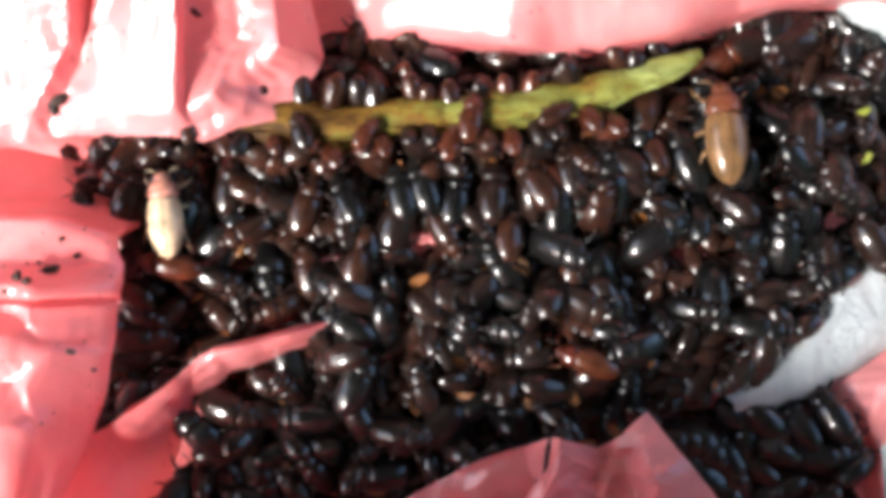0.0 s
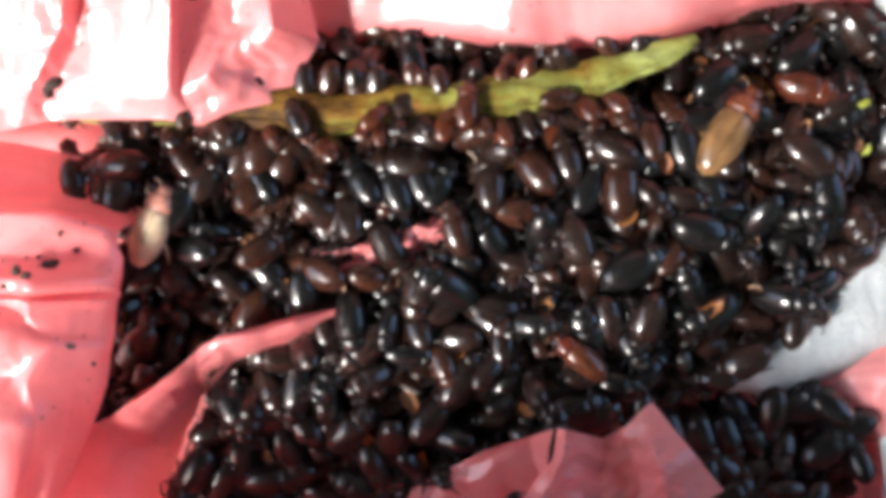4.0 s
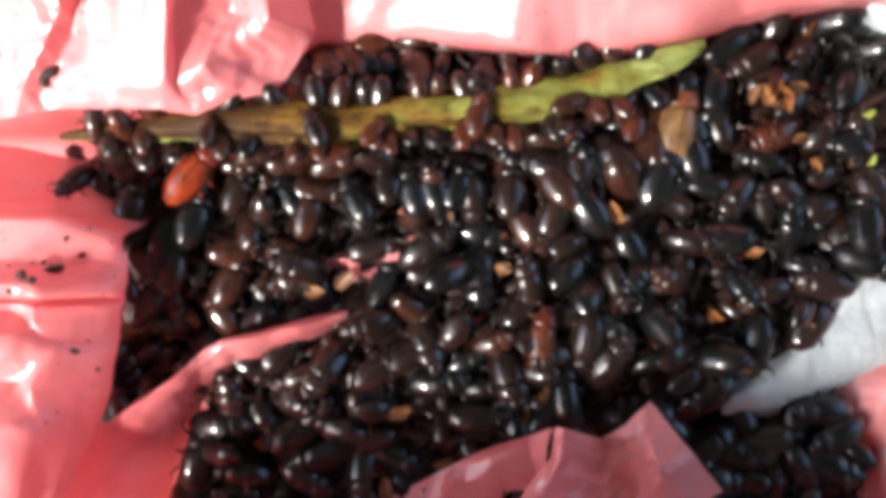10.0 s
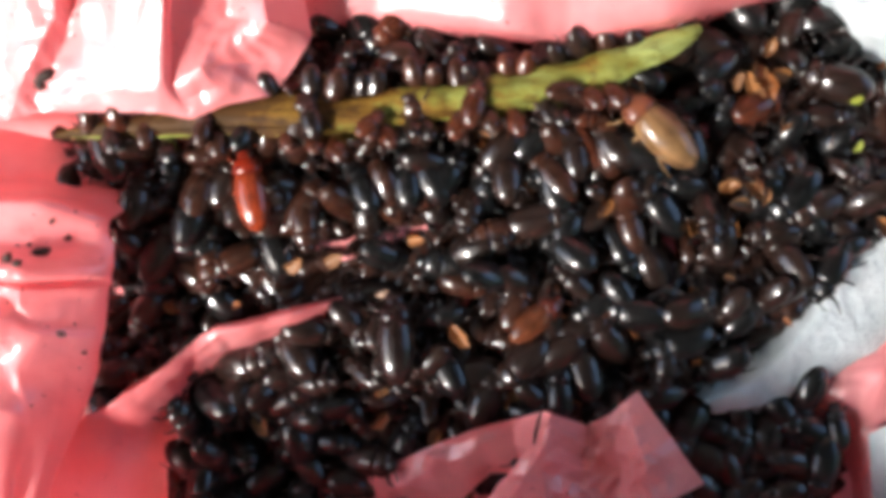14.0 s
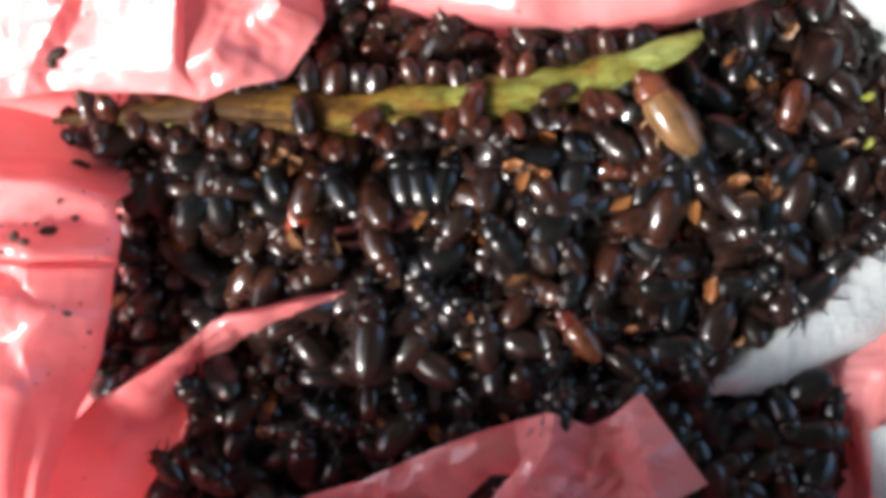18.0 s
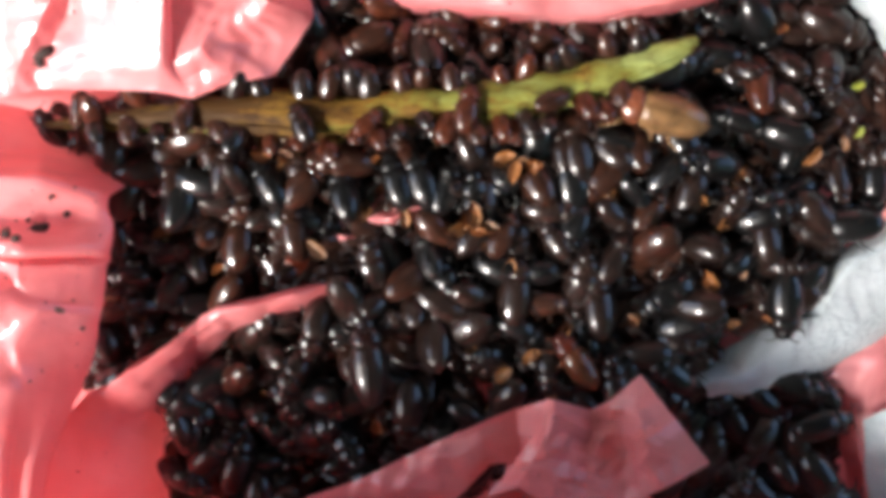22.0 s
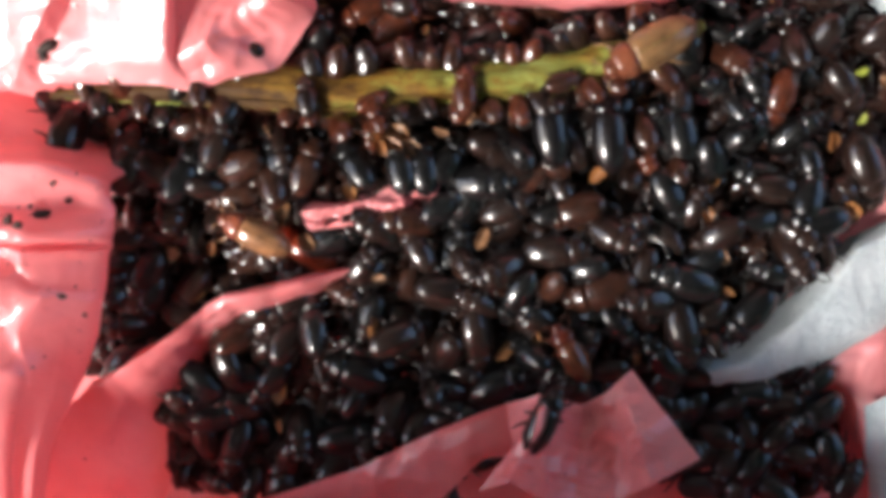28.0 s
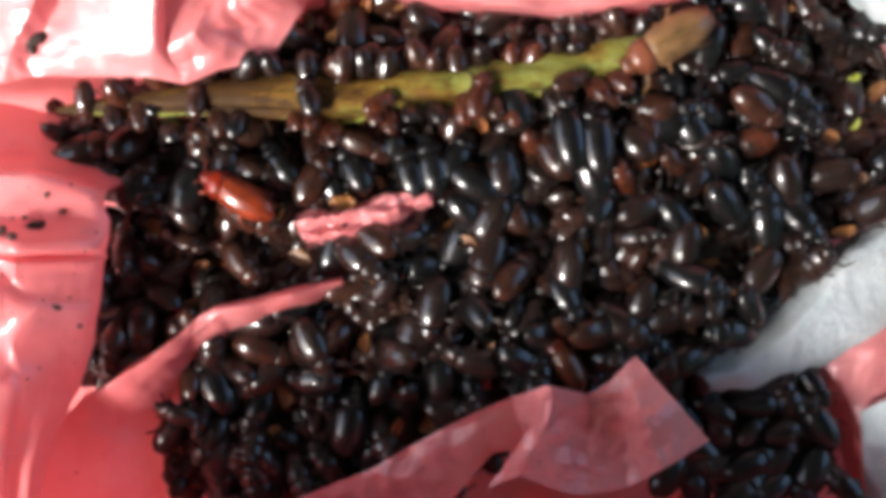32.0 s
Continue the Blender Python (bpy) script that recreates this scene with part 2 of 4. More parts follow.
bag = tagged(new("plastic_bag"), "crumpled thin pink plastic bag, opened and full of beetles", "plastic bag")
child("bag_base", sheet("bag_base", (
    line_of((-126.1, 81.7, 26), (-69.4, 83.2, 20), (-8.2, 90, 4), (60.2, 90, 4), (116.4, 76.2, 20)),
    line_of((-127.9, 51.8, 24), (-72.1, 51.6, 14), (-8.6, 56.4, -4), (63, 56.4, -4), (119.4, 45.5, 16)),
    line_of((-125.6, 38.2, 16), (-76.6, 39.2, 4), (-8.8, 44, -8), (64.4, 49.3, -8), (121, 38.7, 14)),
    line_of((-125.4, 25.5, 4), (-82, 25.2, -8), (-9.1, 31.4, -14), (66.6, 36.8, -14), (95.7, 26.5, 10)),
    line_of((-125.4, 2.1, 4), (-84.7, 1.2, -14), (-9.5, 4.6, -22), (68.3, 4.5, -19), (96.1, 4, 6)),
    line_of((-125.4, -25.3, 4), (-86.5, -30.8, -18), (-9.7, -32.1, -26), (70.8, -29.8, -26), (88.5, -19.7, 2)),
    line_of((-125.4, -54.6, 4), (-86.5, -61.7, -18), (-9.7, -59.7, -26), (70.8, -59.7, -26), (98.8, -46.9, -4)),
    line_of((-119.5, -79.9, 12), (-77.5, -84.9, 2), (-8.6, -82.7, -4), (63, -82.7, -4), (111.8, -69.8, 14))),
    FILM, 150, 140, (2.0, 26), (0.5, 8), seed=1), bag)
child("back_sheet", sheet("back_sheet", (
    line_of((-38.1, 30.4, -8), (-23.4, 35.7, -8), (-8.8, 37.8, -8), (12.1, 37.8, -8), (22.6, 36.7, -8), (41.4, 38.8, -8), (54, 41.9, -8), (64.4, 45.1, -8), (89.5, 45.1, -8)),
    line_of((-36.4, 34.1, 0), (-22.4, 39.3, 0), (-8.3, 39.6, 2), (11, 35.9, 9), (21, 36.4, 5), (36.9, 37.3, 12), (48.9, 41.4, 9), (57.3, 42.9, 12), (76.7, 41.8, 18)),
    line_of((-35, 41.6, 3), (-21.1, 45.6, 4), (-7.2, 46, 7), (11.3, 42.9, 13), (21.6, 43, 13), (37.1, 43.9, 18), (49, 47.2, 17), (57.2, 48.5, 21), (76.1, 46.7, 30)),
    line_of((-32.8, 59.2, 12), (-4.1, 60.4, 16), (22.6, 58, 24), (36.6, 58.1, 30), (56.8, 60.7, 34), (75.6, 59.2, 44)),
    line_of((-29.6, 82.8, 25), (-2, 83.4, 31), (22, 81.1, 39), (34.3, 77.2, 45), (52.4, 78.7, 50), (69.4, 75.9, 58))),
    FILM, 170, 90, (0.8, 20), (0.3, 8), seed=21, crisp=0.3), bag, "back wall of the bag, shining white in the daylight")
upper_flap = child("upper_flap", sheet("upper_flap", (
    line_of((-100.8, 54.3, 14), (-72.8, 52.8, 19), (-59.7, 51.5, 23), (-56.4, 53.2, 18), (-41.7, 50.2, 27), (-41.5, 52.6, 20), (-34.5, 52.6, 20), (-30.3, 54.7, 14), (-26, 56.4, 9)),
    line_of((-103.9, 35.3, 9), (-75.2, 35.7, 12), (-62.2, 36.8, 15.5), (-61.6, 35, 11), (-43.8, 36.1, 18.5), (-44, 34.4, 14), (-35.5, 37.9, 11), (-28, 35.9, 16), (-21.8, 35.9, 7)),
    line_of((-106.4, 23.5, 5), (-78.4, 24.3, 7), (-70.2, 25.7, 10.5), (-68.5, 24.1, 7.5), (-45.4, 27.1, 14), (-44.3, 26.7, 11), (-38.9, 29, 14), (-33.1, 30.8, 9), (-24.3, 31, 7.5)),
    line_of((-108.9, 19.1, 1), (-80.3, 20.8, 3), (-73.1, 21.3, 7), (-66.9, 22.7, 7), (-47.5, 22.2, 9.5), (-41.7, 21.3, 8.5), (-35.9, 23.7, 9), (-29.5, 25, 8.5), (-28.1, 25.5, 7))),
    FILM, 180, 120, (0.9, 17), (0.5, 5.5), edge=0.3, seed=2, crisp=0.86), bag, "upper fold of the bag, bright and crumpled")
child("lower_flap", sheet("lower_flap", (
    line_of((-118.4, 22.1, 0), (-79.7, 21, -3), (-72, 19.5, -4), (-65.2, 18, -5), (-52.2, 16, -10), (-52.3, 15.2, -14)),
    line_of((-115.6, 13.8, 4), (-77.5, 12.2, 2), (-70, 11.8, 1), (-64.1, 11, -2), (-52.8, 10.1, -9), (-53.4, 9.6, -14)),
    line_of((-102, 7.2, 24), (-69.5, 7, 19.6), (-63.5, 6.9, 17.6), (-59.1, 5.7, 13.8), (-55.5, 4.3, 9), (-60.6, 4.1, -2)),
    line_of((-102.7, 4, 23), (-70.7, 3, 17.1), (-65.9, 2.8, 15.4), (-60.3, 2.1, 12.9), (-55.2, 1.6, 9.5), (-59.6, 1.3, 0)),
    line_of((-102.7, 0.1, 23), (-71, 0.5, 16.4), (-65.5, -0.5, 14), (-61.4, -0.1, 12.3), (-54.4, -0.1, 9.5), (-58.8, -0.5, 0)),
    line_of((-102, -3.8, 24), (-69.9, -3.3, 18.8), (-64.9, -4, 17.8), (-58.1, -3.4, 14.1), (-54.3, -3.3, 10), (-58.7, -3.9, 0.5)),
    line_of((-102.5, -5.4, 23.5), (-70.4, -5.2, 18), (-65.5, -5.4, 18.4), (-58.5, -5.2, 14.6), (-54.6, -5.3, 10.3), (-59, -5.4, 0.5)),
    line_of((-102.5, -6.2, 22.5), (-70.6, -6.1, 15.6), (-66, -6.3, 15.6), (-58.9, -6.2, 12.4), (-54.9, -6.3, 9), (-59.2, -6.4, 0.5)),
    line_of((-103, -7, 22.5), (-70.8, -6.8, 16.6), (-66.2, -7.1, 18.2), (-59, -7, 14.3), (-55, -7.1, 10.2), (-59.4, -7.4, 0.5)),
    line_of((-103.4, -8.6, 22), (-71.2, -7.9, 15.8), (-66.5, -9.3, 18.2), (-59.2, -8.7, 13.7), (-55.3, -9.2, 9.8), (-59.7, -10.1, 0.5)),
    line_of((-102, -11.5, 24), (-69.5, -11.4, 19.6), (-64.7, -12.5, 17), (-59.3, -13.9, 13.3), (-55.9, -14.1, 9.5), (-60.7, -15.3, -0.5)),
    line_of((-102, -14.6, 24), (-69.5, -14.5, 19.6), (-63.7, -14.3, 17.2), (-59.2, -15, 13.7), (-56, -15.2, 9.8), (-60.3, -16.4, 1)),
    line_of((-102.7, -19, 23), (-71, -18.9, 16.4), (-66.7, -19.7, 18.6), (-60.8, -20.1, 14.3), (-56.6, -20.3, 9.8), (-60.9, -21.8, 1)),
    line_of((-100.6, -25.8, 26), (-69.1, -25.9, 20.6), (-65, -27.8, 17.6), (-61.9, -27.6, 13.9), (-59.3, -28.1, 9.6), (-63.4, -29.8, 1.8)),
    line_of((-100.6, -37.7, 26), (-69.5, -39.4, 19.6), (-68.1, -39.3, 16.2), (-65.3, -40.6, 15), (-64.9, -40.7, 9.8), (-69.1, -42.8, 2.6)),
    line_of((-106.1, -57.3, 18), (-72.7, -59.2, 12.6), (-70.8, -60, 10.6), (-69, -60.4, 9.6), (-68.2, -61.5, 6.6), (-73.7, -65.5, -3.4))),
    FILM, 130, 220, (0.8, 13), (0.3, 6), edge=0.6, seed=3, crisp=0.6), bag, "lower fold of the bag with horizontal creases")
ridge_fold = child("ridge_fold", sheet("ridge_fold", (
    line_of((-78.6, -47.8, -8), (-67.6, -34.9, -6), (-58.1, -28.4, -4.5), (-48.2, -21.7, -4), (-42.9, -17.1, -4), (-39.5, -14.7, -4.5), (-33.1, -13.2, -5), (-26, -11.4, -6), (-16.9, -9.2, -10)),
    line_of((-74, -45.1, 4), (-63.6, -33, 6), (-54.7, -26.9, 7.5), (-45.5, -20.6, 8), (-40.6, -16.3, 8), (-37.4, -14.1, 7.5), (-31.4, -12.7, 7), (-24.9, -11, 6), (-16.4, -9, 2)),
    line_of((-73.7, -56.2, 0), (-61, -42.5, 2), (-54.4, -31.7, 3.5), (-46.3, -24.1, 4.5), (-41.2, -18.7, 5.5), (-36.6, -14.9, 8.5), (-30.9, -13.5, 8.5), (-24.3, -11.7, 7.5), (-16.2, -9.5, 3)),
    line_of((-70.8, -63, -8), (-58.1, -49.7, -6), (-53.9, -37.7, -4), (-47.6, -28.5, -2), (-42.7, -21.9, 0), (-35.9, -16.6, 5), (-31.2, -15.5, 5), (-24.5, -13.5, 4), (-16.2, -10.1, 2)),
    line_of((-59.2, -67.5, -18), (-52.6, -53.5, -18), (-52.1, -43.6, -16), (-48, -33.8, -13), (-43.7, -26.2, -9), (-36.5, -19.2, -3), (-31.9, -17.9, -2), (-25, -15.4, -2), (-16.4, -11.1, -3))),
    FILM, 170, 80, (0.8, 12), (0.3, 5), edge=0.5, seed=4, crisp=0.8), bag, "thin raised pink fold between the beetles")
child("side_sheet", sheet("side_sheet", (
    line_of((68.5, -29.3, -12), (73.6, -31.8, -14), (77.8, -37.9, -15), (79.4, -45.5, -15), (80.9, -61, -16)),
    line_of((67.9, -26.2, -9), (73.4, -27.5, -7), (77.8, -34.4, -8), (79.6, -42.8, -8), (82.1, -59.1, -10)),
    line_of((74.5, -20.7, -7), (80.4, -22.4, -4), (81.8, -30.9, -6), (82.2, -41.7, -8), (85.2, -59.1, -10)),
    line_of((88.5, -10.2, -6), (91.6, -18.3, -4), (89.5, -29.2, -8), (85.7, -41.4, -11), (88.8, -60.1, -13))),
    FILM, 60, 40, (1.0, 12), (0.4, 5), seed=31), bag)
middle_fold = child("middle_fold", sheet("middle_fold", (
    line_of((-22.9, 1.7, -4), (-16.7, 2.5, -3), (-8.5, 4.8, -3), (1.6, 7.9, -5)),
    line_of((-24.3, 0.1, 2), (-15.8, 1.1, 4), (-9.3, 4.2, 2), (1.1, 6.4, 1)),
    line_of((-24.1, -1.5, 1), (-15.7, -0.6, 1), (-8, 1.7, 4), (-0.4, 4.2, 2)),
    line_of((-22.9, -3.1, 2), (-15.4, -1.9, 4), (-8.2, -0.1, 1), (-1.4, 2.7, 0)),
    line_of((-23, -4.6, -5), (-15.8, -3.8, -5), (-8, -2.2, -5), (-2, 0.7, -6))),
    FILM, 80, 40, (1.5, 8), (0.6, 3), seed=5, crisp=0.8), bag)
# Unseen film, folded and raised here to shade the heap's near side.
child("near_wall", sheet("near_wall", (
    line_of((-87.1, -68.6, -10), (-63.1, -66.9, -14), (-4.8, -59.9, -16), (23.6, -59.4, -16), (67.3, -59.4, -16), (120.6, -58.8, -14)),
    line_of((-78.6, -64, 10), (-54.6, -60.6, 14), (-4, -55.1, 14), (19.7, -53.8, 15), (56.3, -53.8, 15), (102.6, -54.1, 14)),
    line_of((-84, -59, 42), (-45.9, -58.1, 40), (-14.4, -53.8, 46), (6.6, -56.7, 45), (46.2, -60, 25), (106.4, -64.8, 8)),
    line_of((-82, -63, 50), (-43.6, -58.9, 48), (-13.5, -55, 54), (6.5, -58.6, 51), (45.3, -62.3, 29), (105.1, -69.6, 10)),
    line_of((-75.7, -78.9, 16), (-51.7, -76, 20), (-16.3, -70.7, 20), (7.2, -71.5, 10), (53.8, -69.8, 22), (100, -71.6, 18)),
    line_of((-93, -81.3, -20), (-64, -79.1, -20), (-5, -79.9, -22), (24.3, -79.9, -22), (69.4, -79.9, -22), (124.4, -79.1, -20)),
    line_of((-75.7, -82.5, 16), (-52.3, -80.6, 18), (-16.3, -75.1, 20), (7.2, -80, 10), (57.3, -79, 12), (100, -76.1, 18)),
    line_of((-71.7, -82.4, 26), (-48, -73.8, 40), (-13.9, -68.1, 42), (6.9, -81.6, 16), (48, -83.7, 12), (106.4, -85.7, 8)),
    line_of((-75.7, -91.6, 16), (-52.3, -89.5, 18), (-3.9, -83.9, 20), (18.9, -82.9, 22), (53.8, -82.9, 22), (100, -85, 18)),
    line_of((-93, -96.9, -20), (-64, -95.8, -20), (-5, -95.6, -22), (24.3, -95.6, -22), (69.4, -95.6, -22), (124.4, -94.7, -20))),
    FILM, 90, 110, (1.6, 18), (0.5, 6), seed=12), bag, "unseen film folded several times, added to shade the near side")
front_strip = child("front_strip", sheet("front_strip", (
    line_of((-30.2, -49.8, 2), (-12.2, -42.6, 5), (-0, -35.7, 8), (8.1, -31.4, 11), (14.8, -29.2, 8), (20.1, -26.9, 11)),
    line_of((-17.3, -50.7, 2), (-7.2, -44.5, 6), (2.4, -38.6, 9), (9.2, -35, 9), (15.5, -34, 6), (19.6, -31.5, 12)),
    line_of((-3.4, -53.2, 0), (2.5, -48.6, 3), (6.2, -44.4, 5), (10.6, -39.5, 5), (16.5, -39.1, 4), (18, -36.2, 10))),
    FILM, 110, 60, (1.1, 10), (0.4, 5), edge=0.4, seed=6, crisp=0.8), bag, "narrow pink strip of film that the beetles lay bare")
front_flap = child("front_flap", sheet("front_flap", (
    line_of((19.5, -26.5, 12), (20.7, -26.4, 14), (24.2, -28, 9), (28.1, -29.6, 5), (31.5, -26.9, 8), (33.5, -24.6, 9), (35.9, -22.9, 8)),
    line_of((18.5, -31.3, 13), (19.8, -31.3, 15.5), (22.8, -34.5, 11), (27.5, -37.3, 7), (34.2, -35.5, 6), (36.2, -33.1, 13), (41.3, -29.8, 11)),
    line_of((10.1, -44.2, 8), (15, -41.4, 12), (21.4, -44.7, 10), (26.4, -46.4, 8), (33.8, -45.5, 7), (39.5, -41.9, 10), (47.8, -37.7, 9))),
    FILM, 130, 80, (1.3, 9), (0.6, 3.5), edge=0.3, seed=7, crisp=0.88), bag, "loose torn end of the bag lying over the beetles")


# ---------------------------------------------------------------- tissue and green stem
def shaded_white_tissue():
    me = sheet("paper_tissue", (
        line_of((60.2, 53.8, 4), (67.6, 42.1, 0), (74.4, 36.5, -2), (80.3, 30.6, -3), (86.4, 17.5, -4), (79.6, 3.2, -5), (71.7, -2.5, -6), (63.7, -12.8, -6), (52.3, -22.1, -6), (45.4, -26.6, -5)),
        line_of((61, 51.9, 10), (67.1, 41.8, 9), (73.2, 36.3, 8), (79.1, 30.9, 6), (86.7, 17.9, 2), (80.2, 2.1, 0), (72.4, -3.9, 0), (66, -14, -1), (56.2, -24.2, -2), (47.9, -27.8, -2)),
        line_of((62.7, 52.7, 13), (69.6, 44.7, 12), (77.1, 37.7, 10), (86, 28, 7), (91.6, 13.9, 2), (82.5, -2.9, -0.4), (75, -9, -1.2), (68.4, -17.1, -2), (58.4, -25.4, -2.3), (49, -28.3, -2.8)),
        line_of((66.6, 53.9, 15), (74.8, 48.1, 13), (83.7, 38.7, 10), (94.1, 26.8, 6), (97, 8.1, -1), (86.4, -10, -2.6), (78.3, -17.3, -3.8), (70.2, -22.9, -4), (60.3, -28.2, -4.4), (49.4, -29.2, -3.8)),
        line_of((70.2, 53.9, 15), (80.3, 49.7, 11), (89.9, 39.4, 7), (101.5, 25.8, 2), (102.5, 4.2, -6), (92.6, -15.8, -10), (84, -22.3, -12), (74.4, -26.6, -12), (62.6, -30.8, -10), (49.6, -29.9, -5))),
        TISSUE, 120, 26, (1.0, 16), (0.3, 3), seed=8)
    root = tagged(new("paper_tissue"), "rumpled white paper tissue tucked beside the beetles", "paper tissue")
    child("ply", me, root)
    under = me.copy()
    for v in under.vertices:
        v.co += Vector((0.5 * MM, -0.3 * MM, (-0.5 + 0.25 * noise.noise(v.co * 160)) * MM))
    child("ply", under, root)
    return root


tissue = shaded_white_tissue()


def tissue_corner():
    """A second tissue, of which one corner shows beside the bag's side."""
    me = sheet("paper_tissue", (
        line_of((77.8, -33.7, -4), (79.2, -42.3, -6), (81.2, -51.1, -8), (82.2, -59.5, -8)),
        line_of((85, -30.4, -3), (85.5, -39.8, -4), (87, -50.3, -5), (88.5, -59.9, -6)),
        line_of((98.7, -28.2, -2), (99.3, -39.6, -3), (99.8, -50, -4), (100.4, -61.6, -5))),
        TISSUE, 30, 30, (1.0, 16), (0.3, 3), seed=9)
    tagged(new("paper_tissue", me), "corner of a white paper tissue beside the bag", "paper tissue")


tissue_corner()

STEM_LINE = ((-66, 19.9, 5), (-55.8, 20.9, 6), (-41.2, 22.2, 6.5), (-26.8, 23, 6.5), (-17.2, 22.3, 6), (-7.5, 24.4, 6), (2.1, 25.3, 6), (11.8, 26.3, 6), (21.4, 28.4, 6), (31, 31.5, 6.5), (40.6, 35.5, 7), (44.4, 37.6, 7))
STEM_HALF = (0.5, 1.6, 2.9, 3.8, 3.8, 3.1, 3.2, 3.5, 3.2, 2.8, 2.0, 0.9)


def green_stem():
    """A flattened juicy stem, split lengthwise, hollow on the upper side."""
    root = tagged(new("green_stem"), "yellow-green gnawed vegetable stem with brown stains", "plant stem")
    n, m = 140, 20
    line, half = spline(STEM_LINE, n), spline([(h,) for h in STEM_HALF], n)
    verts = []
    for i in range(n + 1):
        c = Vector(line[i])
        d = Vector(line[min(i + 1, n)]) - Vector(line[max(i - 1, 0)])
        side = Vector((-d.y, d.x, 0)).normalized()
        w = half[i][0] * (1 + 0.2 * noise.noise(c * 0.16) + 0.07 * noise.noise(c * 0.9))
        for k in range(m):
            a = 2 * math.pi * k / m
            y, z = math.cos(a) * w, math.sin(a) * min(w * 0.55, 1.9)
            if z > 0:
                z *= 0.8 - 0.3 * math.cos(2 * a + 0.6) + 0.16 * math.cos(7 * a) + 0.1 * noise.noise(Vector((i * 0.06, k * 0.7, 3)))
            p = c + side * y + Vector((0, 0, z + 0.2 * noise.noise(c * 0.2 + side * y)))
            verts.append(p * MM)
    faces = [(i * m + k, i * m + (k + 1) % m, (i + 1) * m + (k + 1) % m, (i + 1) * m + k) for i in range(n) for k in range(m)]
    faces += [tuple(reversed(range(m))), tuple(n * m + k for k in range(m))]
    child("stem", mesh_of("stem", verts, faces, STEM), root)
    # the pale green rim along the lower edge
    v, f, pts, thick = [], [], [], []
    for i in range(4, int(n * 0.62), 2):
        c, d = Vector(line[i]), Vector(line[i + 1]) - Vector(line[i - 1])
        side = Vector((-d.y, d.x, 0)).normalized()
        pts.append(c - side * half[i][0] * (0.92 + 0.1 * noise.noise(c * 0.5)) + Vector((0, 0, 0.25)))
        thick.append(max(0.04, 0.24 + 0.5 * noise.noise(c * 0.25 + Vector((3, 1, 8)))))
    tube(v, f, pts, thick, 6)
    child("rim", mesh_of("rim", [q * MM for q in v], f, LEAF), root, "pale yellow-green rim")
    # raised ribs that run along the stem
    for share in (-0.62, -0.2, 0.28, 0.66):
        v, f, pts = [], [], []
        for i in range(6, n - 4, 3):
            c, d = Vector(line[i]), Vector(line[i + 1]) - Vector(line[i - 1])
            side = Vector((-d.y, d.x, 0)).normalized()
            lift = min(half[i][0] * 0.55, 1.9) * (1 - share * share) ** 0.5
            pts.append(c + side * half[i][0] * share + Vector((0, 0, lift * 0.82 + 0.2 * noise.noise(c * 0.4))))
        tube(v, f, pts, [0.17] * len(pts), 6)
        child("rib", mesh_of("rib", [q * MM for q in v], f, STEM), root)
    return root


stem = green_stem()


# ---------------------------------------------------------------- beetles
def surface(x, y):
    """Height of the heap of beetles, in millimetres."""
    h = 2.2 * math.exp(-(((x - 18) / 46) ** 2 + ((y + 6) / 20) ** 2))
    h -= 6.5 * math.exp(-(((x + 47) / 15) ** 2 + ((y + 12) / 13) ** 2))
    h += 1.5 * math.exp(-(((x - 62) / 18) ** 2 + ((y - 24) / 18) ** 2))
    h -= 4.0 * math.exp(-(((x + 34) / 16) ** 2 + ((y + 36) / 12) ** 2))
    h -= 0.0045 * max(0, -y - 8) ** 2
    return h + 1.2 * noise.noise(Vector((x / 14, y / 14, 0.5)))


STEM_DRIFT = ((0, -1.8, 0.6, -2.9), (6, -2.6, 1.9, -2.3), (12, -0.7, 0.2, -0.1), (14, -0.1, -0.6, 0.5), (17, -1.9, -2.5, -0.5), (19, -1.9, -2.1, 0), (23, -1.2, -4.6, -1.2), (28, -1, -2.7, -2.1), (32, 1.2, -2, -0.6))

STEM_AT = [[float(np.interp(t, [r[0] for r in STEM_DRIFT], [r[k] for r in STEM_DRIFT])) for k in (1, 2, 3)] for t in range(34)]


def stem_frame(x, y, t):
    """A place in plan as the stem would see it had it not slid."""
    dx, dy, a = STEM_AT[t]
    cx, cy = -14.1, 23.2
    x, y, a = x - cx - dx, y - cy - dy, radians(-a)
    return np.array((cx + x * math.cos(a) - y * math.sin(a), cy + x * math.sin(a) + y * math.cos(a)))


def perch(x, y, t):
    """Height on which an animal stands: the heap, or the stem lying on it."""
    r, _, f = to_line(stem_frame(x, y, t), STEM_LINE)
    w = float(np.interp(f * 11, range(12), STEM_HALF))
    return max(surface(x, y), 3.4 * min(1, max(0, (w + 2.2 - r) / 2.2)) if r < w + 2.2 else -99)


def dome(rows, cols, y0, y1, width, height, a0, a1, drop=0.0):
    """Part of a long rounded shell from y0 to y1; angles from the right side over the top to the left."""
    verts = []
    for i in range(rows + 1):
        s = i / rows
        y = y0 + (y1 - y0) * s
        w, h = width(s), height(s)
        for j in range(cols + 1):
            a = radians(a0 + (a1 - a0) * j / cols)
            verts.append(Vector((math.cos(a) * w, y, math.sin(a) * h + drop)))
    c = cols + 1
    faces = [(i * c + j, i * c + j + 1, (i + 1) * c + j + 1, (i + 1) * c + j) for i in range(rows) for j in range(cols)]
    return verts, faces


